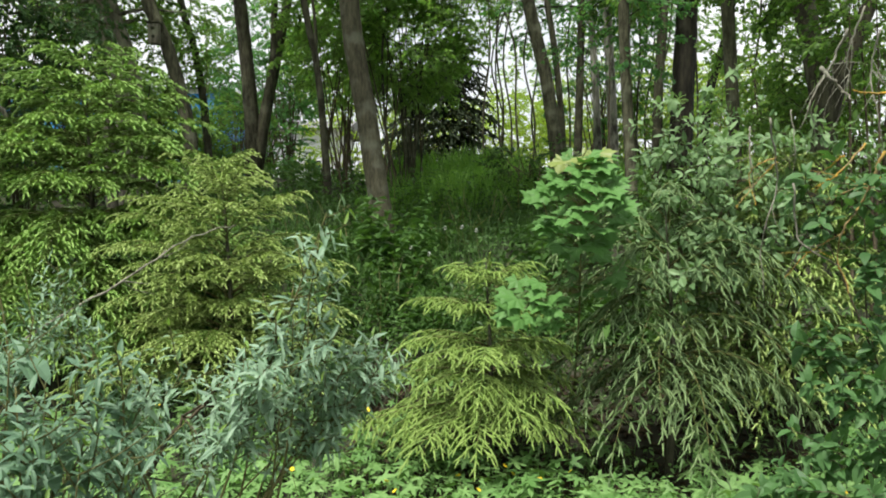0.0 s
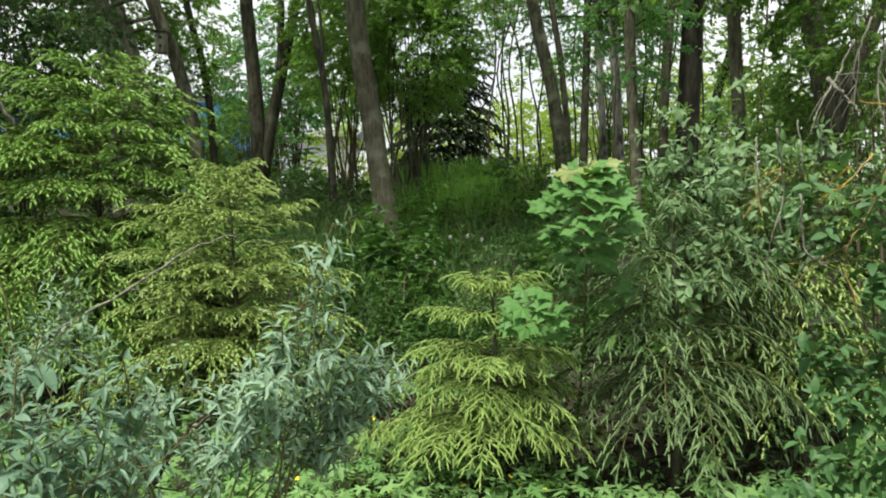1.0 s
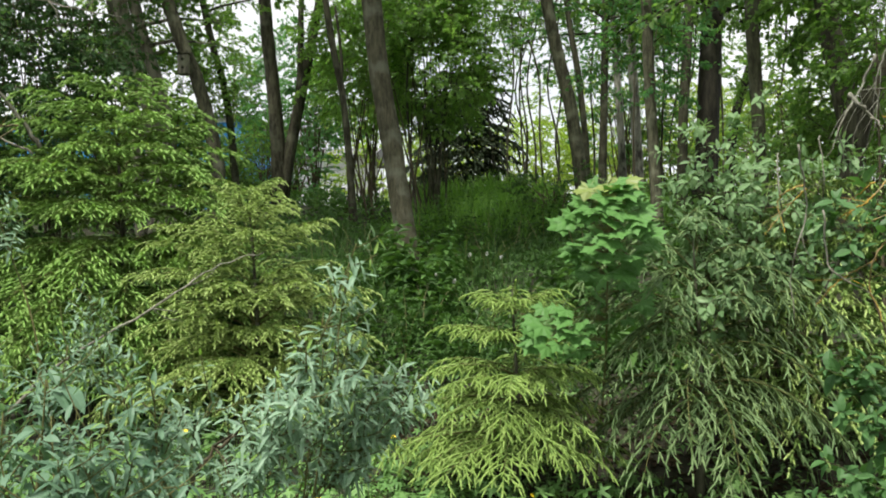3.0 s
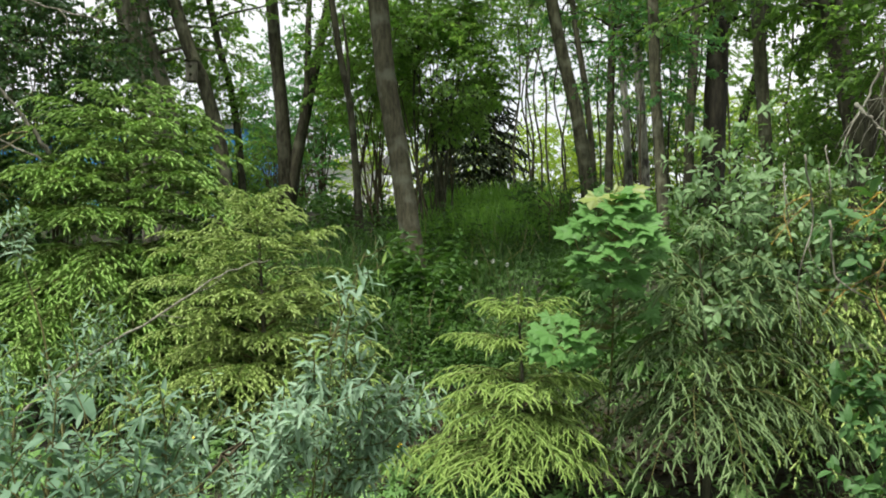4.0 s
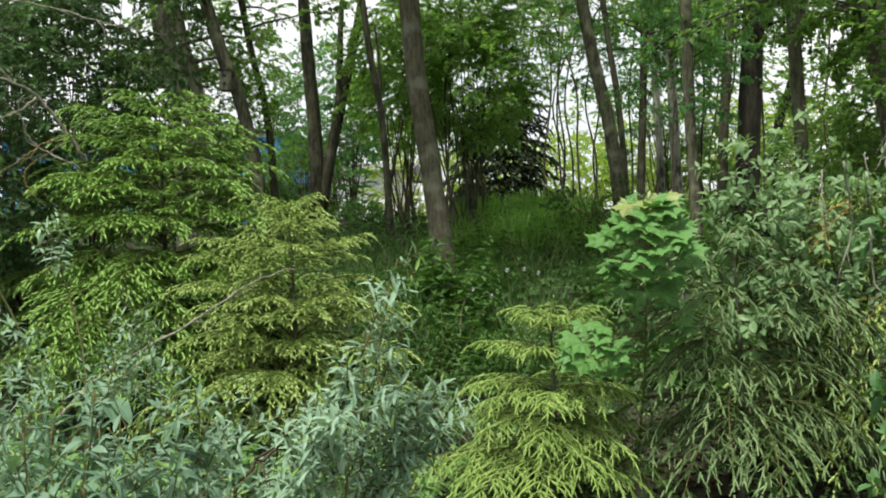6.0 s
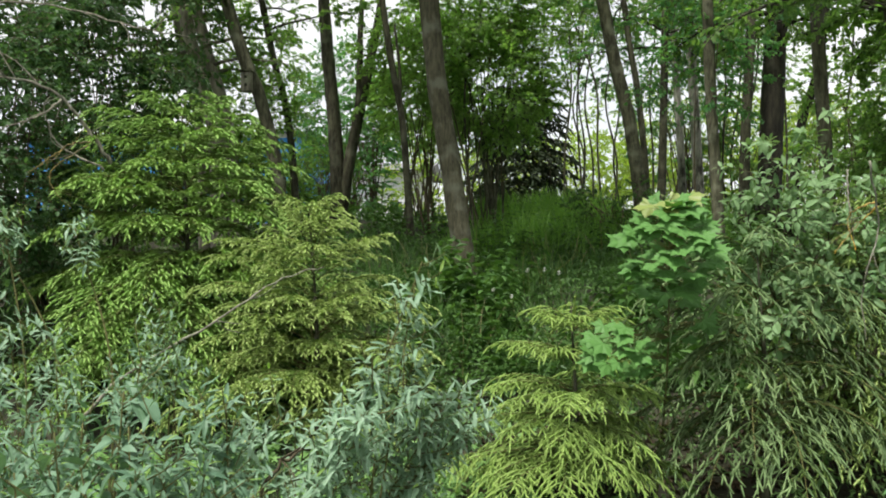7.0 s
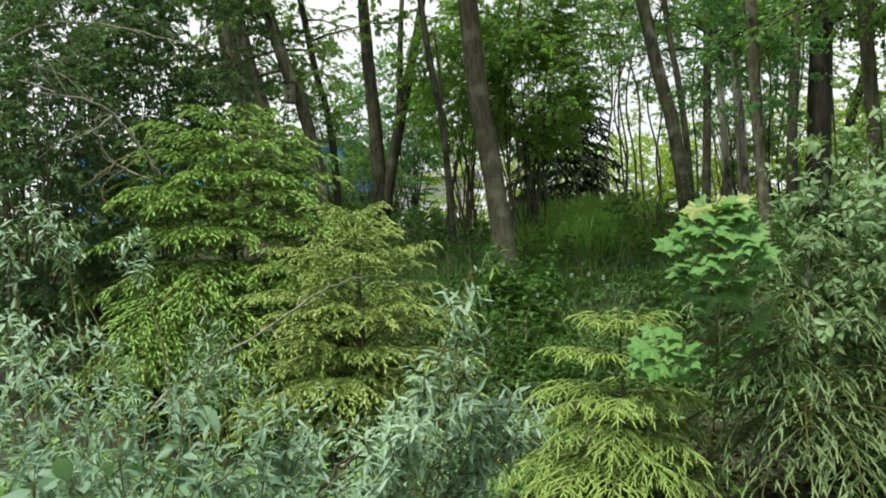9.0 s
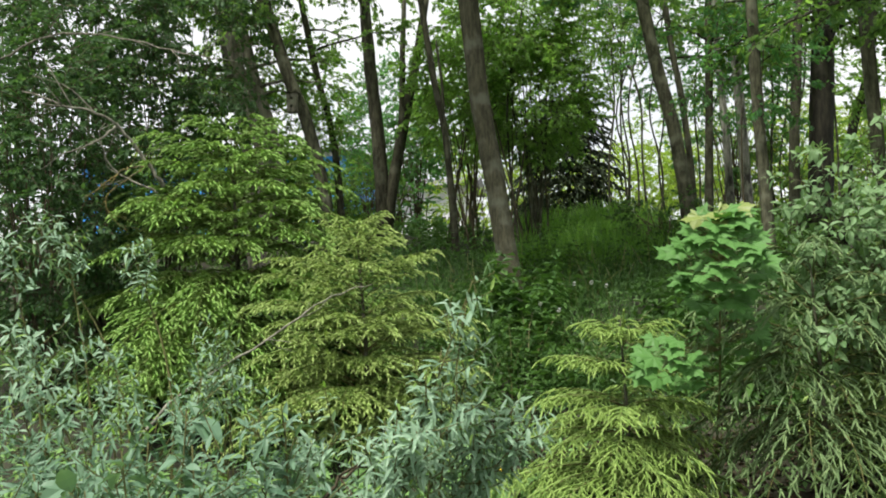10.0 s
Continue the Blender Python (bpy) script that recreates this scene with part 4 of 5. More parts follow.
leafy_shrub("willow_shrub", on_ground(-0.86, 1.75), [(-0.257, 1.750, 1.690), (-0.274, 1.750, 1.635), (-0.257, 1.800, 1.527), (-0.344, 1.800, 1.528), (-0.375, 1.750, 1.453), (-0.244, 1.850, 1.414)], WILLOW_LEAVES, M_WILLOW, "slender silvery willow shoots reaching above the rest", 0.045, 0.09, 0.042, 10, 213, 0.004, young=M_WILLOW_YOUNG, spread_x=0.6, flare=1.0, fore=0.6, start=0.74, bow=0.02, singles=60)
leafy_shrub("willow_shrub", on_ground(-0.95, 1.72), [(-0.195, 1.900, 1.351), (-0.146, 1.850, 1.316), (-0.125, 1.900, 1.279), (-0.226, 1.800, 1.325), (-0.277, 1.700, 1.394), (-0.363, 1.750, 1.375), (-0.371, 1.600, 1.361), (-0.456, 1.650, 1.316), (-0.615, 1.800, 1.316), (-0.625, 1.600, 1.303)], WILLOW_LEAVES, M_WILLOW, WILLOW, 0.042, 0.11, 0.026, 14, 203, 0.003, young=M_WILLOW_YOUNG, spread_x=0.7, flare=1.0, fore=0.7, start=0.73, bow=0.14, singles=200)
leafy_shrub("willow_shrub", on_ground(-0.858, 1.6), [(-0.712, 1.500, 1.404), (-0.639, 1.500, 1.392), (-1.010, 1.900, 1.443), (-0.911, 1.600, 1.402), (-0.639, 1.400, 1.301), (-0.724, 1.400, 1.323), (-0.763, 1.350, 1.293), (-0.587, 1.400, 1.236), (-0.662, 1.350, 1.209), (-0.951, 1.500, 1.349), (-0.896, 1.400, 1.239), (-1.032, 1.500, 1.282)], WILLOW_LEAVES, M_SALLOW, WILLOW, 0.042, 0.12, 0.036, 13, 204, 0.005, young=M_WILLOW_YOUNG, spread_x=0.7, flare=1.0, fore=0.7, start=0.8, singles=160)
leafy_shrub("willow_shrub", on_ground(-1.681, 2.5), [(-1.986, 2.600, 1.948), (-2.016, 2.500, 1.860), (-1.861, 2.600, 1.881), (-1.649, 2.700, 1.837), (-1.778, 2.300, 1.527), (-1.701, 2.400, 1.481), (-1.636, 2.500, 1.452), (-1.787, 2.200, 1.409), (-1.651, 2.200, 1.373), (-1.578, 2.300, 1.323), (-1.880, 2.300, 1.547), (-1.537, 2.400, 1.366), (-1.302, 2.500, 1.333)], WILLOW_LEAVES, M_WILLOW, "silvery willow with upright leafy shoots", 0.047, 0.12, 0.03, 12, 205, 0.005, young=M_WILLOW_YOUNG, spread_x=1.0, flare=1.0, fore=0.5, start=0.85, singles=150)

leafy_shrub("willow_shrub", on_ground(-1.62, 3.1), [(-1.460, 3.000, 1.520), (-1.400, 3.000, 1.430), (-1.520, 3.050, 1.390), (-1.360, 2.950, 1.340), (-1.450, 2.900, 1.300)], WILLOW_LEAVES, M_WILLOW, "slim silvery willow shoots before the spruce", 0.045, 0.1, 0.035, 10, 214, 0.004, young=M_WILLOW_YOUNG, spread_x=0.5, flare=1.0, fore=0.7, start=0.8, singles=40)
leafy_shrub("sallow_shrub", on_ground(-0.831, 1.5), [(-0.985, 1.450, 1.339), (-0.901, 1.400, 1.281), (-0.826, 1.450, 1.352), (-0.742, 1.400, 1.294), (-1.039, 1.400, 1.267), (-1.189, 1.450, 1.289), (-0.815, 1.350, 1.261), (-0.671, 1.400, 1.261), (-0.862, 1.500, 1.415)], OVAL_LEAVES, M_SALLOW, "sallow with large soft grey-green oval leaves", 0.07, 0.1, 0.1, 5, 207, 0.004, flare=1.0, fore=0.5, start=0.8, singles=60)
leafy_shrub("willow_shrub", on_ground(-1.628, 2.0), [(-1.569, 1.900, 1.366), (-1.450, 1.900, 1.304), (-1.256, 1.800, 1.308), (-1.393, 1.700, 1.256), (-1.271, 1.700, 1.216), (-1.136, 1.700, 1.245), (-1.579, 1.800, 1.292), (-1.351, 1.600, 1.186), (-1.168, 1.900, 1.305), (-1.149, 1.600, 1.176), (-1.023, 1.600, 1.204), (-1.549, 1.700, 1.198)], WILLOW_LEAVES, M_SALLOW, WILLOW, 0.043, 0.12, 0.036, 13, 206, 0.005, young=M_WILLOW_YOUNG, spread_x=0.6, flare=1.0, fore=0.7, start=0.72, singles=100)

# dead branches
dead_branch("fallen_branch", [(-2.454, 4.200, 0.845), (-2.248, 4.400, 1.087), (-1.863, 4.800, 1.373), (-1.612, 5.100, 1.587), (-1.335, 5.300, 1.693)], 0.0105, M_DEAD, "long bare grey branch lying across the shrubs", 4, 301)
dead_branch("dead_branch", [(-4.964, 6.000, 3.477), (-4.376, 6.200, 3.858), (-3.869, 6.400, 3.884), (-3.289, 6.600, 3.754), (-2.900, 6.800, 3.707)], 0.013, M_DEAD, "long bare grey branch reaching out of the thicket", 5, 302)
dead_branch("dead_branch", [(-3.460, 6.500, 2.570), (-3.614, 6.400, 2.833), (-3.808, 6.200, 3.132), (-4.090, 6.000, 3.215), (-4.375, 5.900, 3.325)], 0.02, M_DEAD, "crooked bare grey branch with dry twigs", 7, 303, reach=0.5)
dead_branch("lichen_branch", [(-3.481, 6.200, 2.703), (-3.545, 6.000, 2.655), (-3.684, 5.900, 2.511), (-3.768, 5.800, 2.413)], 0.009, M_LICHEN_DULL, "bare branch crusted with dull yellow lichen", 5, 304)
dead_branch("willow_branch", [(-0.727, 1.600, 0.987), (-0.646, 1.650, 1.118), (-0.572, 1.700, 1.230), (-0.469, 1.750, 1.284)], 0.008, M_TWIG, "brown bare willow stem among silvery leaves", 4, 309, reach=0.15)


HANG = "thin grey dead twig hanging among leaves"
# web of dry twigs in front of the stout trunk
dead_branch("lichen_branch", [(1.922, 3.397, 1.963), (1.894, 3.451, 1.839), (1.870, 3.505, 1.724), (1.777, 3.424, 1.659), (1.763, 3.478, 1.529), (1.768, 3.397, 1.355)], 0.0075, M_LICHEN, "thin bare branch crusted with orange lichen", 3, 330, reach=0.15)
dead_branch("lichen_branch", [(1.904, 3.523, 2.012), (1.746, 3.442, 1.876), (1.708, 3.496, 1.842), (1.680, 3.550, 1.778)], 0.005, M_LICHEN, "thin bare branch crusted with orange lichen", 2, 331, reach=0.12)
dead_branch("lichen_branch", [(1.853, 3.604, 1.968), (1.783, 3.658, 1.902), (1.658, 3.577, 1.838)], 0.0045, M_LICHEN, "thin bare branch crusted with orange lichen", 1, 332, reach=0.12)
dead_branch("lichen_branch", [(1.614, 3.775, 1.974), (1.499, 3.694, 1.936), (1.472, 3.748, 1.889), (1.475, 3.667, 1.740)], 0.0045, M_LICHEN, "thin bare branch crusted with orange lichen", 2, 333, reach=0.1)
dead_branch("lichen_branch", [(1.574, 3.676, 1.945), (1.500, 3.730, 1.853), (1.372, 3.649, 1.732)], 0.004, M_LICHEN, "thin bare branch crusted with orange lichen", 2, 334, reach=0.12)
dead_branch("lichen_branch", [(1.955, 3.487, 1.856), (1.809, 3.541, 1.790), (1.766, 3.595, 1.764)], 0.0045, M_LICHEN, "thin bare branch crusted with orange lichen", 2, 335, reach=0.12)
dead_branch("lichen_branch", [(1.811, 3.523, 1.616), (1.618, 3.442, 1.530), (1.532, 3.496, 1.416)], 0.0045, M_LICHEN, "thin bare branch crusted with orange lichen", 2, 336, reach=0.15)
dead_branch("lichen_branch", [(2.122, 3.604, 2.246), (2.047, 3.658, 2.257), (1.879, 3.577, 2.250)], 0.0095, M_LICHEN, "stout broken branch crusted with orange lichen", 0, 337, reach=0.1)
dead_branch("dead_branch", [(1.807, 3.730, 2.386), (1.807, 3.649, 2.324), (1.886, 3.703, 2.283), (1.906, 3.622, 2.210)], 0.011, M_DEAD, "stout pale broken branch stub", 2, 338, reach=0.1)
dead_branch("dead_branch", [(1.966, 3.811, 2.587), (1.915, 3.865, 2.434), (1.788, 3.784, 2.264), (1.777, 3.838, 2.165)], 0.007, M_DEAD, HANG, 6, 339, reach=0.3)
dead_branch("dead_branch", [(1.500, 3.577, 2.138), (1.542, 3.631, 1.996), (1.577, 3.685, 1.822), (1.502, 3.604, 1.685), (1.491, 3.658, 1.523), (1.479, 3.577, 1.352)], 0.005, M_DEAD, HANG, 6, 340, reach=0.2)
dead_branch("dead_branch", [(1.506, 3.838, 2.130), (1.481, 3.757, 1.951), (1.531, 3.811, 1.743)], 0.004, M_DEAD, HANG, 3, 341, reach=0.18)
dead_branch("dead_branch", [(1.541, 3.424, 1.833), (1.582, 3.478, 1.607), (1.625, 3.397, 1.532), (1.751, 3.451, 1.471), (1.817, 3.505, 1.370)], 0.005, M_DEAD, HANG, 5, 342, reach=0.2)
dead_branch("dead_branch", [(1.702, 3.595, 1.664), (1.625, 3.514, 1.573), (1.565, 3.568, 1.418)], 0.004, M_DEAD, HANG, 3, 343, reach=0.15)
dead_branch("dead_branch", [(2.081, 3.721, 2.565), (2.056, 3.775, 2.363), (2.056, 3.694, 2.137), (2.123, 3.748, 1.929)], 0.0055, M_DEAD, HANG, 8, 344, reach=0.35)
dead_branch("dead_branch", [(2.113, 3.937, 2.728), (2.055, 3.991, 2.487), (2.125, 4.045, 2.296)], 0.005, M_DEAD, HANG, 8, 345, reach=0.35)
dead_branch("dead_branch", [(1.895, 4.281, 2.271), (1.880, 4.191, 2.050), (1.894, 4.251, 1.874)], 0.0035, M_DEAD, HANG, 4, 346, reach=0.2)
dead_branch("dead_branch", [(-3.358, 6.200, 2.485), (-3.702, 6.100, 2.675), (-3.766, 6.000, 2.942), (-3.716, 6.000, 3.033)], 0.01, M_DEAD, HANG, 6, 316, reach=0.4)
dead_branch("dead_branch", [(-3.675, 6.100, 3.026), (-3.791, 6.000, 2.897), (-4.091, 6.000, 2.794), (-4.345, 6.000, 2.641)], 0.0112, M_DEAD, HANG, 4, 317, reach=0.3)
dead_branch("lichen_branch", [(-3.399, 6.000, 2.649), (-3.635, 5.900, 2.441), (-3.612, 5.900, 2.282), (-3.468, 5.900, 2.142)], 0.006, M_LICHEN_DULL, "bare branch crusted with dull yellow lichen", 6, 318, reach=0.3)

# houses behind the wood
def box(x0, x1, y0, y1, z0, z1):
    v = np.array([(x, y, z) for x in (x0, x1) for y in (y0, y1) for z in (z0, z1)], float)
    t = np.array([(0, 1, 3), (0, 3, 2), (4, 6, 7), (4, 7, 5), (0, 4, 5), (0, 5, 1), (2, 3, 7), (2, 7, 6), (0, 2, 6), (0, 6, 4), (1, 5, 7), (1, 7, 3)])
    return v, t


M_BLUE = plain_material("blue_paint", (0.03, 0.24, 0.58), (0.05, 0.32, 0.7), 3, 0.6, (6, 1, 0.3))
M_WHITE = plain_material("white_paint", (0.72, 0.73, 0.74), (0.82, 0.82, 0.82), 4, 0.6)
M_ROOF = plain_material("grey_roof", (0.12, 0.12, 0.12), (0.2, 0.2, 0.2), 6, 0.7)
M_PANE, _n, _l, _b = node_material("window_glass")
_b.inputs["Base Color"].default_value = (0.03, 0.035, 0.04, 1)
_b.inputs["Roughness"].default_value = 0.08


def roof_prism(x0, x1, y0, y1, z0, z1):
    m = (y0 + y1) / 2
    v = np.array([(x0, y0, z0), (x1, y0, z0), (x0, y1, z0), (x1, y1, z0), (x0, m, z1), (x1, m, z1)], float)
    return v, np.array([(0, 1, 5), (0, 5, 4), (2, 4, 5), (2, 5, 3), (0, 4, 2), (1, 3, 5), (0, 2, 3), (0, 3, 1)])


def house(x0, x1, y0, y1, z0, z1, z2, mat, windows, label):
    base = thing("house", (x0, y0, z0), label, "house")
    part("wall", box(x0, x1, y0, y1, z0, z1), mat, base)
    part("roof", roof_prism(x0 - 0.4, x1 + 0.4, y0 - 0.5, y1 + 0.5, z1 + 0.004, z2), M_ROOF, base)
    x = x0
    while x < x1 - 0.05:
        part("cladding_board", box(x + 0.008, min(x + 0.142, x1), y0 - 0.022, y0 - 0.002, z0 + 0.2, z1 - 0.15), mat, base)
        x += 0.15
    part("trim_band", box(x0 - 0.02, x1 + 0.02, y0 - 0.05, y0 - 0.024, z1 - 0.15, z1), M_WHITE, base)
    for wx, wz, w, h in windows:
        win = part("window", box(wx - w / 2, wx + w / 2, y0 - 0.06, y0 - 0.024, wz, wz + h), M_WHITE, base)
        for s in (-1, 1):
            v, t = box(wx + s * w * 0.24 - w * 0.19, wx + s * w * 0.24 + w * 0.19, y0 - 0.07, y0 - 0.062, wz + 0.09, wz + h - 0.09)
            pane = new("pane", mesh_of("pane", v - np.array(base.location), t, M_PANE))
            pane.parent = win
    return base


house(-17.709, -7.923, 28, 34, 2.3, 6.4, 6.75, M_BLUE, [(-12.704, 3.9, 1.1, 1.1), (-15.015, 3.9, 1.1, 1.1)], "blue wooden house with white trim behind trees")
house(-6.379, -3.567, 30, 34, 2.3, 5.25, 5.8, M_WHITE, [(-4.270, 3.5, 0.7, 0.7)], "low white outbuilding behind trees")


def nest_box(at):
    x, y, z = at
    base = thing("nest_box", at, "weathered grey-brown wooden nest box on a trunk", "nest box")
    part("body", box(x - 0.065, x + 0.065, y - 0.07, y + 0.06, z - 0.14, z + 0.1), M_BARK_PALE, base)
    part("lid", box(x - 0.08, x + 0.08, y - 0.1, y + 0.07, z + 0.104, z + 0.122), M_BARK, base)
    for dz in (0.04, -0.06):
        part("entrance_hole", tube([(x, y - 0.068, z + dz), (x, y - 0.073, z + dz)], 0.02, 12), M_BARK_DARK, base)
    return base


nest_box((-3.43, 9.920, 4.044))

# herbs and grass
def patchy(x, y, xr, yr, seed, bare, g):
    """Which plants stay: none in bare patches, thinning out to an uneven border."""
    wild = np.array([noise.noise((a * 0.9, b * 0.9, seed)) for a, b in zip(x, y)])
    edge = np.minimum(np.minimum(x - xr[0], xr[1] - x), np.minimum(y - yr[0], yr[1] - y))
    foot = ((x + 0.6) / 0.22) ** 2 + ((y - 8.75) / 0.3) ** 2 > 1
    shade = ((x - 1.5) / 1.15) ** 2 + ((y - 5.25) / 0.8) ** 2 > 1
    return foot & (shade | (g.random(len(x)) < 0.3)) & (wild > bare) & (edge + 0.7 * wild > g.uniform(0, 1.1, len(x)))


def herb_field(name, n, xr, yr, tpls, mat, size, height, label, seed, category="plants", bare=-0.5):
    g = np.random.default_rng(seed)
    x, y = g.uniform(*xr, n), g.uniform(*yr, n)
    keep = patchy(x, y, xr, yr, seed, bare, g)
    x, y = x[keep], y[keep]
    n = len(x)
    h = g.uniform(0.35, 1, n) * height
    p = on_ground(x, y)
    top = p + np.stack([g.normal(0, 0.05, n), g.normal(0, 0.05, n), h], 1)
    a = g.uniform(0, 2 * math.pi, n)
    way = np.stack([np.cos(a), np.sin(a) - 0.3, g.normal(-0.25, 0.25, n)], 1)
    up = np.stack([g.normal(0, 0.25, n), g.normal(-0.25, 0.25, n), np.ones(n)], 1)
    leaves = spread(tpls, top, way, up, size * g.uniform(0.6, 1.3, n))
    side = np.stack([np.full(n, 0.002), np.zeros(n), np.zeros(n)], 1)
    sv = np.stack([p - side, p + side, top], 1).reshape(-1, 3)
    v, t = merge([leaves, (sv, np.arange(3 * n).reshape(-1, 3))])
    return tagged(new(name, mesh_of(name, v, t, mat)), label, category, kind="stuff")


BLADES = []
for b, w in ((0.3, 0.012), (0.6, 0.014), (0.15, 0.01)):
    bl_v = [(-w, 0, 0), (w, 0, 0), (-w * 0.9, 0.45, b * 0.12), (w * 0.9, 0.45, b * 0.12), (-w * 0.5, 0.8, b * 0.5), (w * 0.5, 0.8, b * 0.5), (0, 1, b)]
    BLADES.append((np.array(bl_v, float), np.array([(0, 1, 3), (0, 3, 2), (2, 3, 5), (2, 5, 4), (4, 5, 6)])))


TUFTS = []
for k in range(4):
    g3 = np.random.default_rng(70 + k)
    tv, tt = spread([(v * np.array([4.5, 1, 1]), t) for v, t in BLADES], np.append(g3.normal(0, 0.35, (9, 2)), np.zeros((9, 1)), 1), np.append(g3.normal(0, 0.7, (9, 2)), np.ones((9, 1)), 1), np.append(g3.normal(0, 1, (9, 2)), np.zeros((9, 1)), 1), g3.uniform(0.6, 1.1, 9))
    TUFTS.append((tv[:, [0, 2, 1]] * np.array([1, 1, -1]), tt))


def grass_field(name, n, xr, yr, mat, height, label, seed, thresh=-0.2, blades=BLADES):
    g = np.random.default_rng(seed)
    x, y = g.uniform(*xr, n), g.uniform(*yr, n)
    keep = patchy(x, y, xr, yr, seed, thresh, g)
    x, y = x[keep], y[keep]
    n = len(x)
    p = on_ground(x, y, -0.01)
    a = g.uniform(0, 2 * math.pi, n)
    way = np.stack([g.normal(0, 0.22, n), g.normal(0, 0.22, n), np.ones(n)], 1)
    up = np.stack([np.cos(a), np.sin(a), np.zeros(n)], 1)
    v, t = spread(blades, p, way, up, height * g.uniform(0.5, 1.2, n))
    return tagged(new(name, mesh_of(name, v, t, mat)), label, "grass", kind="stuff")


herb_field("verge_herbs", 7000, (-5, 5), (2.9, 6.2), TRIFOLIATE, M_HERB, 0.1, 0.24, "fresh green leafy herbs covering the verge", 401)
herb_field("verge_herbs", 3400, (-4.2, 4.2), (2.9, 5.9), HERB_LOBED, M_HERB, 0.15, 0.3, "lobed green leaves of tall verge herbs", 402)
herb_field("verge_herbs", 5000, (-4.5, 0.7), (0.9, 3.8), TRIFOLIATE, M_HERB, 0.1, 0.45, "fresh green leafy herbs at the foot of the willows", 410)


def nettle(seed, pairs=6):
    """An upright stalk of length 1 with crossed pairs of drooping leaves."""
    g = np.random.default_rng(seed)
    at, way, up = [], [], []
    for i in range(pairs):
        y = 0.25 + 0.75 * (i + g.random() * 0.4) / pairs
        a = i * 1.57 + g.normal(0, 0.3)
        for s in (-1, 1):
            at.append((0, y, 0))
            way.append((s * math.cos(a), g.uniform(-0.3, 0.5), s * math.sin(a)))
            up.append((0.1, 1, 0.1))
    st = (np.array([(-0.006, 0, 0), (0.006, 0, 0), (0, 1, 0), (0, 0, 0.006)]), np.array([(0, 1, 2), (3, 0, 2)]))
    return merge([st, spread([(v * np.array([0.75, 1, 1]), t) for v, t in SMALL_LEAVES], np.array(at), np.array(way), np.array(up), np.linspace(0.26, 0.12, 2 * pairs))])


NETTLES = [nettle(s, 5 + s % 3) for s in range(4)]


def nettle_field(name, n, xr, yr, mat, height, label, seed, bare=-0.2):
    g = np.random.default_rng(seed)
    x, y = g.uniform(*xr, n), g.uniform(*yr, n)
    keep = patchy(x, y, xr, yr, seed, bare, g)
    x, y = x[keep], y[keep]
    n = len(x)
    way = np.stack([g.normal(0, 0.15, n), g.normal(0, 0.15, n), np.ones(n)], 1)
    a = g.uniform(0, 2 * math.pi, n)
    v, t = spread(NETTLES, on_ground(x, y, -0.01), way, np.stack([np.cos(a), np.sin(a), np.zeros(n)], 1), height * g.uniform(0.5, 1.2, n) * np.array([1 + 0.9 * noise.noise((a * 1.3, b * 1.3, seed + 5)) for a, b in zip(x, y)]))
    return tagged(new(name, mesh_of(name, v, t, mat)), label, "plants", kind="stuff")


# The dark green of the bank plants carries the shade under the trees.
nettle_field("bank_nettles", 2200, (-3.5, 3.5), (5.8, 9.5), M_BANK_SHADED, 0.5, "upright nettles on the bank, shade put into their dark green", 411)
nettle_field("bank_nettles", 1200, (-4.5, 4.5), (9.0, 13.0), M_BANK_SHADED, 0.45, "upright nettles on the bank, shade put into their dark green", 412)
nettle_field("verge_nettles", 450, (-2.6, 3.2), (4.3, 5.6), M_HERB, 0.26, "fresh green upright herbs along the verge", 413)
herb_field("bank_herbs", 13500, (-7, 6), (5.4, 11.5), TRIFOLIATE_FAR, M_BANK_SHADED, 0.085, 0.2, "herbs on the bank, shade put into their dark green", 403)
herb_field("bank_herbs", 6000, (-11, 11), (9.6, 17.5), TRIFOLIATE_FAR, M_BANK_SHADED, 0.14, 0.3, "herbs on the bank, shade put into their dark green", 404)
grass_field("bank_grass", 14000, (-1.0, 3.2), (10.2, 15.5), M_GRASS, 0.45, "tall green grass on the crest of the bank", 405)
grass_field("bank_grass", 8000, (-2.6, 1.9), (5.8, 10.8), M_BANK_SHADED, 0.38, "grass on the bank, shade put into its dark colour", 406)
grass_field("dry_stalks", 700, (-1.8, 1.6), (6.4, 10.5), M_STRAW, 0.5, "pale dry grass stalks on the bank", 407, -0.05)
herb_field("verge_clover", 5000, (-9, 9), (-5.5, 3.6), TRIFOLIATE_FAR, M_HERB, 0.13, 0.12, "low clover and herbs of the verge", 415)
grass_field("verge_grass", 1300, (-9, 9), (-5.5, 4.6), M_GRASS, 0.14, "short green grass of the verge", 414, -0.6, TUFTS)
grass_field("meadow_grass", 5000, (-14, 14), (14, 27), M_GRASS, 0.45, "green grass beyond the wood", 408, -0.4)



def litter(name, n, xr, yr, label, seed):
    """Dead leaves lying flat and curled on the soil."""
    g = np.random.default_rng(seed)
    x, y = g.uniform(*xr, n), g.uniform(*yr, n)
    a = g.uniform(0, 2 * math.pi, n)
    v, t = spread(SMALL_LEAVES, on_ground(x, y, 0.012), np.stack([np.cos(a), np.sin(a), g.normal(0, 0.2, n)], 1), np.stack([g.normal(0, 0.4, n), g.normal(0, 0.4, n), np.ones(n)], 1), g.uniform(0.03, 0.08, n))
    return tagged(new(name, mesh_of(name, v, t, M_LITTER)), label, "dead leaves", kind="stuff")


litter("leaf_litter", 6000, (-0.6, 3.4), (4.4, 6.4), "brown dead leaves on the soil under spruces", 416)

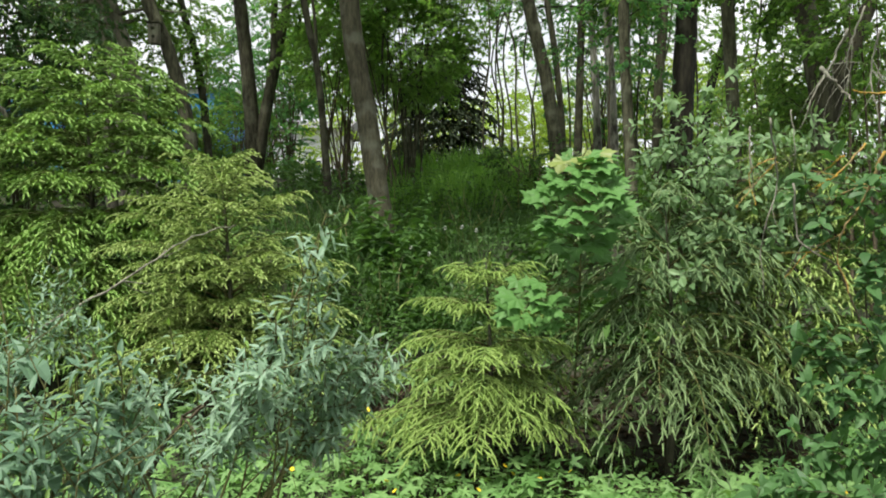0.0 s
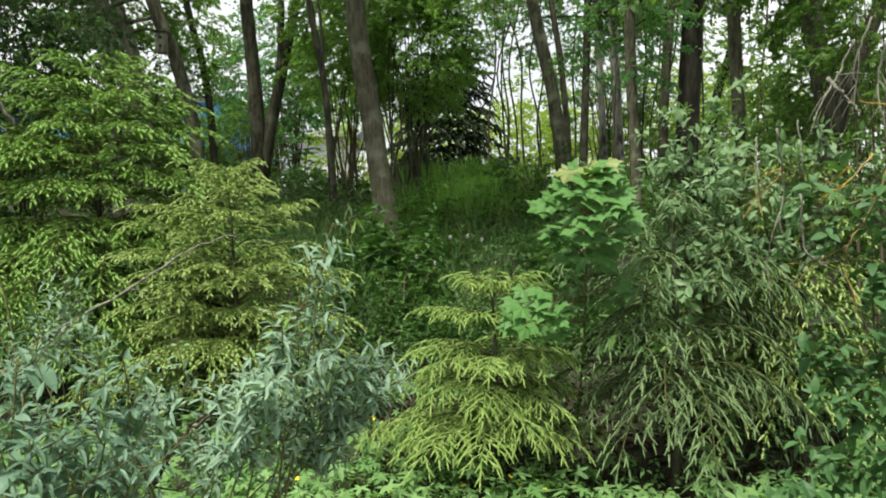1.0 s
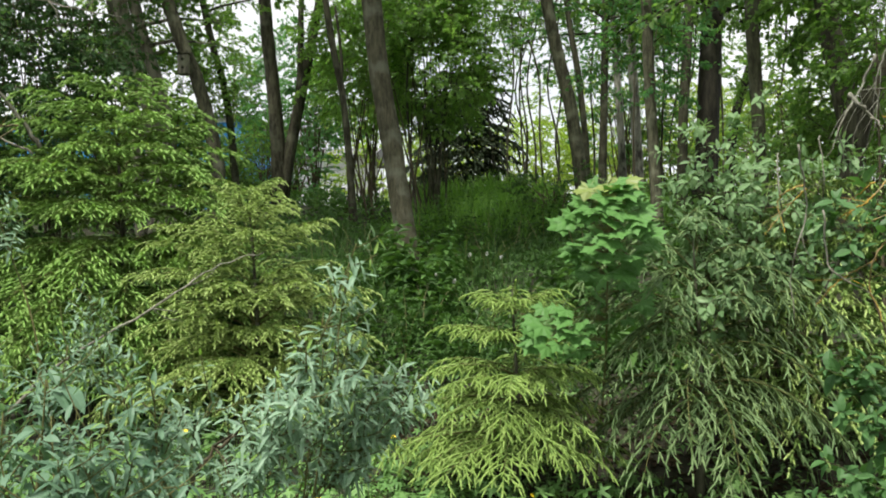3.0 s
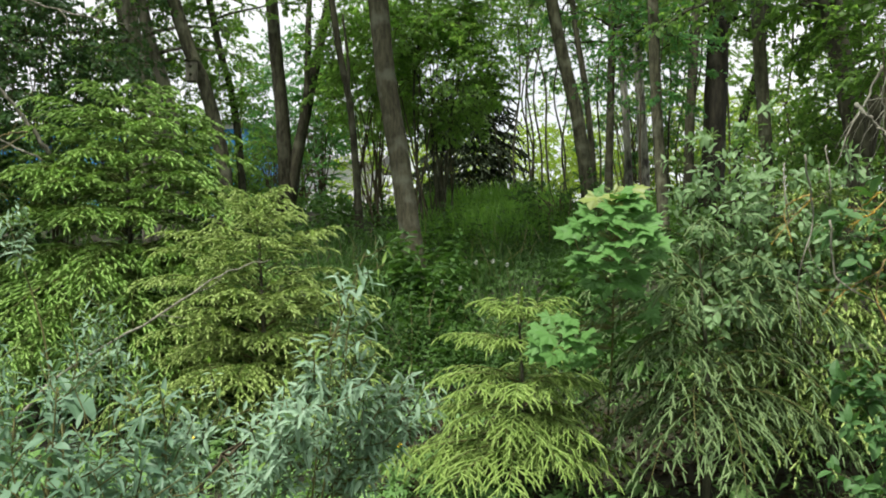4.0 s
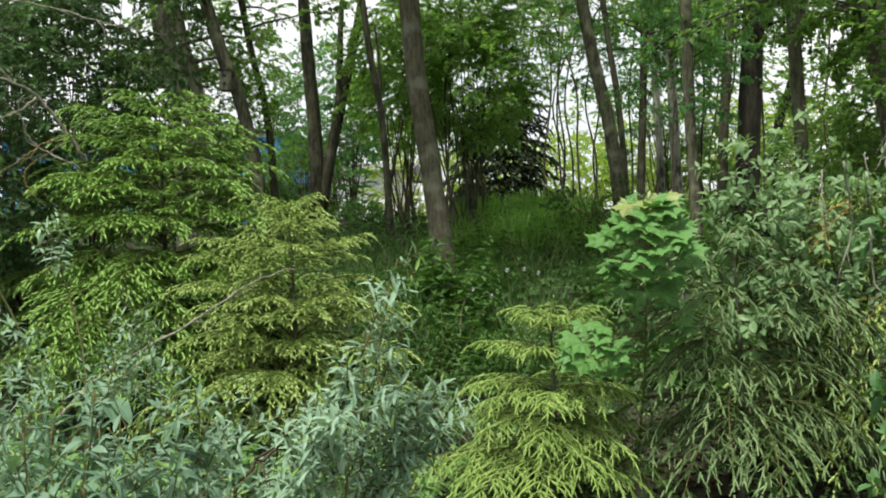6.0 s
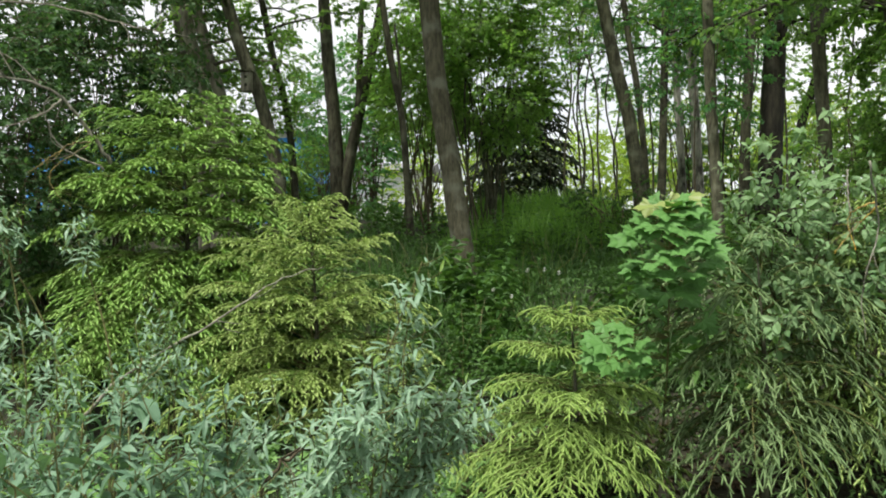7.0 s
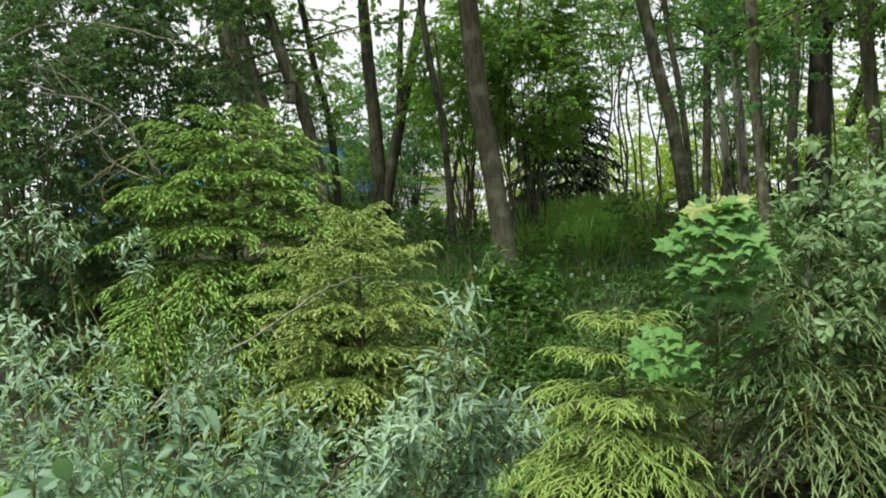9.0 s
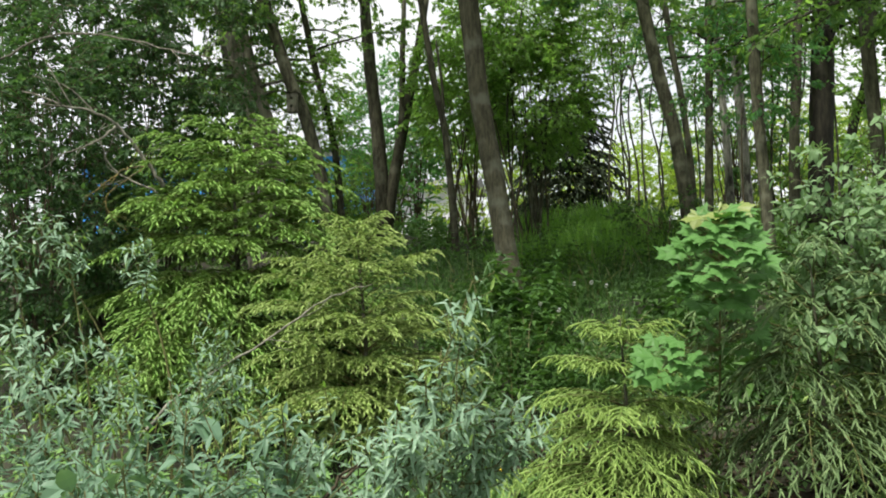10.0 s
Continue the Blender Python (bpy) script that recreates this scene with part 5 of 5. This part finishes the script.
# buttercups
M_YELLOW = plain_material("buttercup_yellow", (0.75, 0.55, 0.01), (0.85, 0.66, 0.02), 40, 0.35)
petal_v = np.array([(0, 0, 0), (-0.45, 0.45, 0.2), (0.45, 0.45, 0.2), (-0.38, 0.9, 0.5), (0.38, 0.9, 0.5), (0, 0.55, 0.16), (0, 1.0, 0.52)])
PETAL = mesh_of("petal", petal_v, [(0, 2, 5), (0, 5, 1), (1, 5, 3), (2, 4, 5), (3, 5, 6), (5, 4, 6)], M_YELLOW, True)


def buttercup(at, size, turn):
    x, y, z = at
    foot = on_ground(x + 0.03, y + 0.02)
    base = thing("buttercup", foot, "small yellow buttercup flower on a thin stem", "flower", "buttercups")
    head = np.array(at) - foot
    part("stem", tube(curve([foot - (0, 0, 0.02), (foot + np.array(at)) / 2 + (0.02, 0, 0), at], 7), 0.0018, 4), M_TWIG_GREEN, base)
    tilt = pose(*head, 38, 0, turn)
    for k in range(5):
        ob = new("petal", PETAL)
        ob.parent = base
        ob.matrix_basis = tilt @ pose(0, 0, 0, 0, 0, 72 * k) @ Matrix.Scale(size, 4)
    return base


for k, spot in enumerate([(-0.463, 5.000, 0.505), (-0.797, 4.200, 0.373), (0.360, 4.500, 0.289), (0.400, 4.400, 0.273), (-0.299, 4.300, 0.270), (0.095, 4.300, 0.297), (0.737, 4.500, 0.253), (-0.245, 4.200, 0.249), (0.539, 4.300, 0.271), (-1.568, 4.400, 0.685), (2.054, 4.000, 0.286), (0.190, 4.100, 0.283), (-0.581, 4.500, 0.382)]):
    buttercup(spot, 0.016 if k else 0.021, 40 * k)

# dandelion clocks
M_SEED = plain_material("dandelion_seed", (0.6, 0.6, 0.57), (0.72, 0.72, 0.7), 40, 0.8)
seed_d = unit(np.random.default_rng(3).normal(0, 1, (46, 3)))
seed_s = unit(np.cross(seed_d, (0.3, 0.2, 0.9)))
SEED_HEAD = (np.stack([seed_d * 0.2, seed_d + seed_s * 0.16, seed_d - seed_s * 0.16], 1).reshape(-1, 3), np.arange(138).reshape(-1, 3))


def dandelion(at):
    foot = on_ground(at[0] + 0.02, at[1])
    base = thing("dandelion", foot, "pale round dandelion seed head on a thin stalk", "flower", "dandelions")
    part("stalk", tube(curve([foot - (0, 0, 0.02), (foot + np.array(at)) / 2 + (0.015, 0, 0), at], 7), 0.002, 4), M_TWIG_GREEN, base)
    part("seed_head", (SEED_HEAD[0] * 0.024 + np.array(at), SEED_HEAD[1]), M_SEED, base)


for spot in [(0.059, 8.300, 1.643), (0.233, 8.300, 1.653), (0.374, 8.200, 1.617), (-0.099, 7.800, 1.394), (-0.280, 8.000, 1.456)]:
    dandelion(spot)
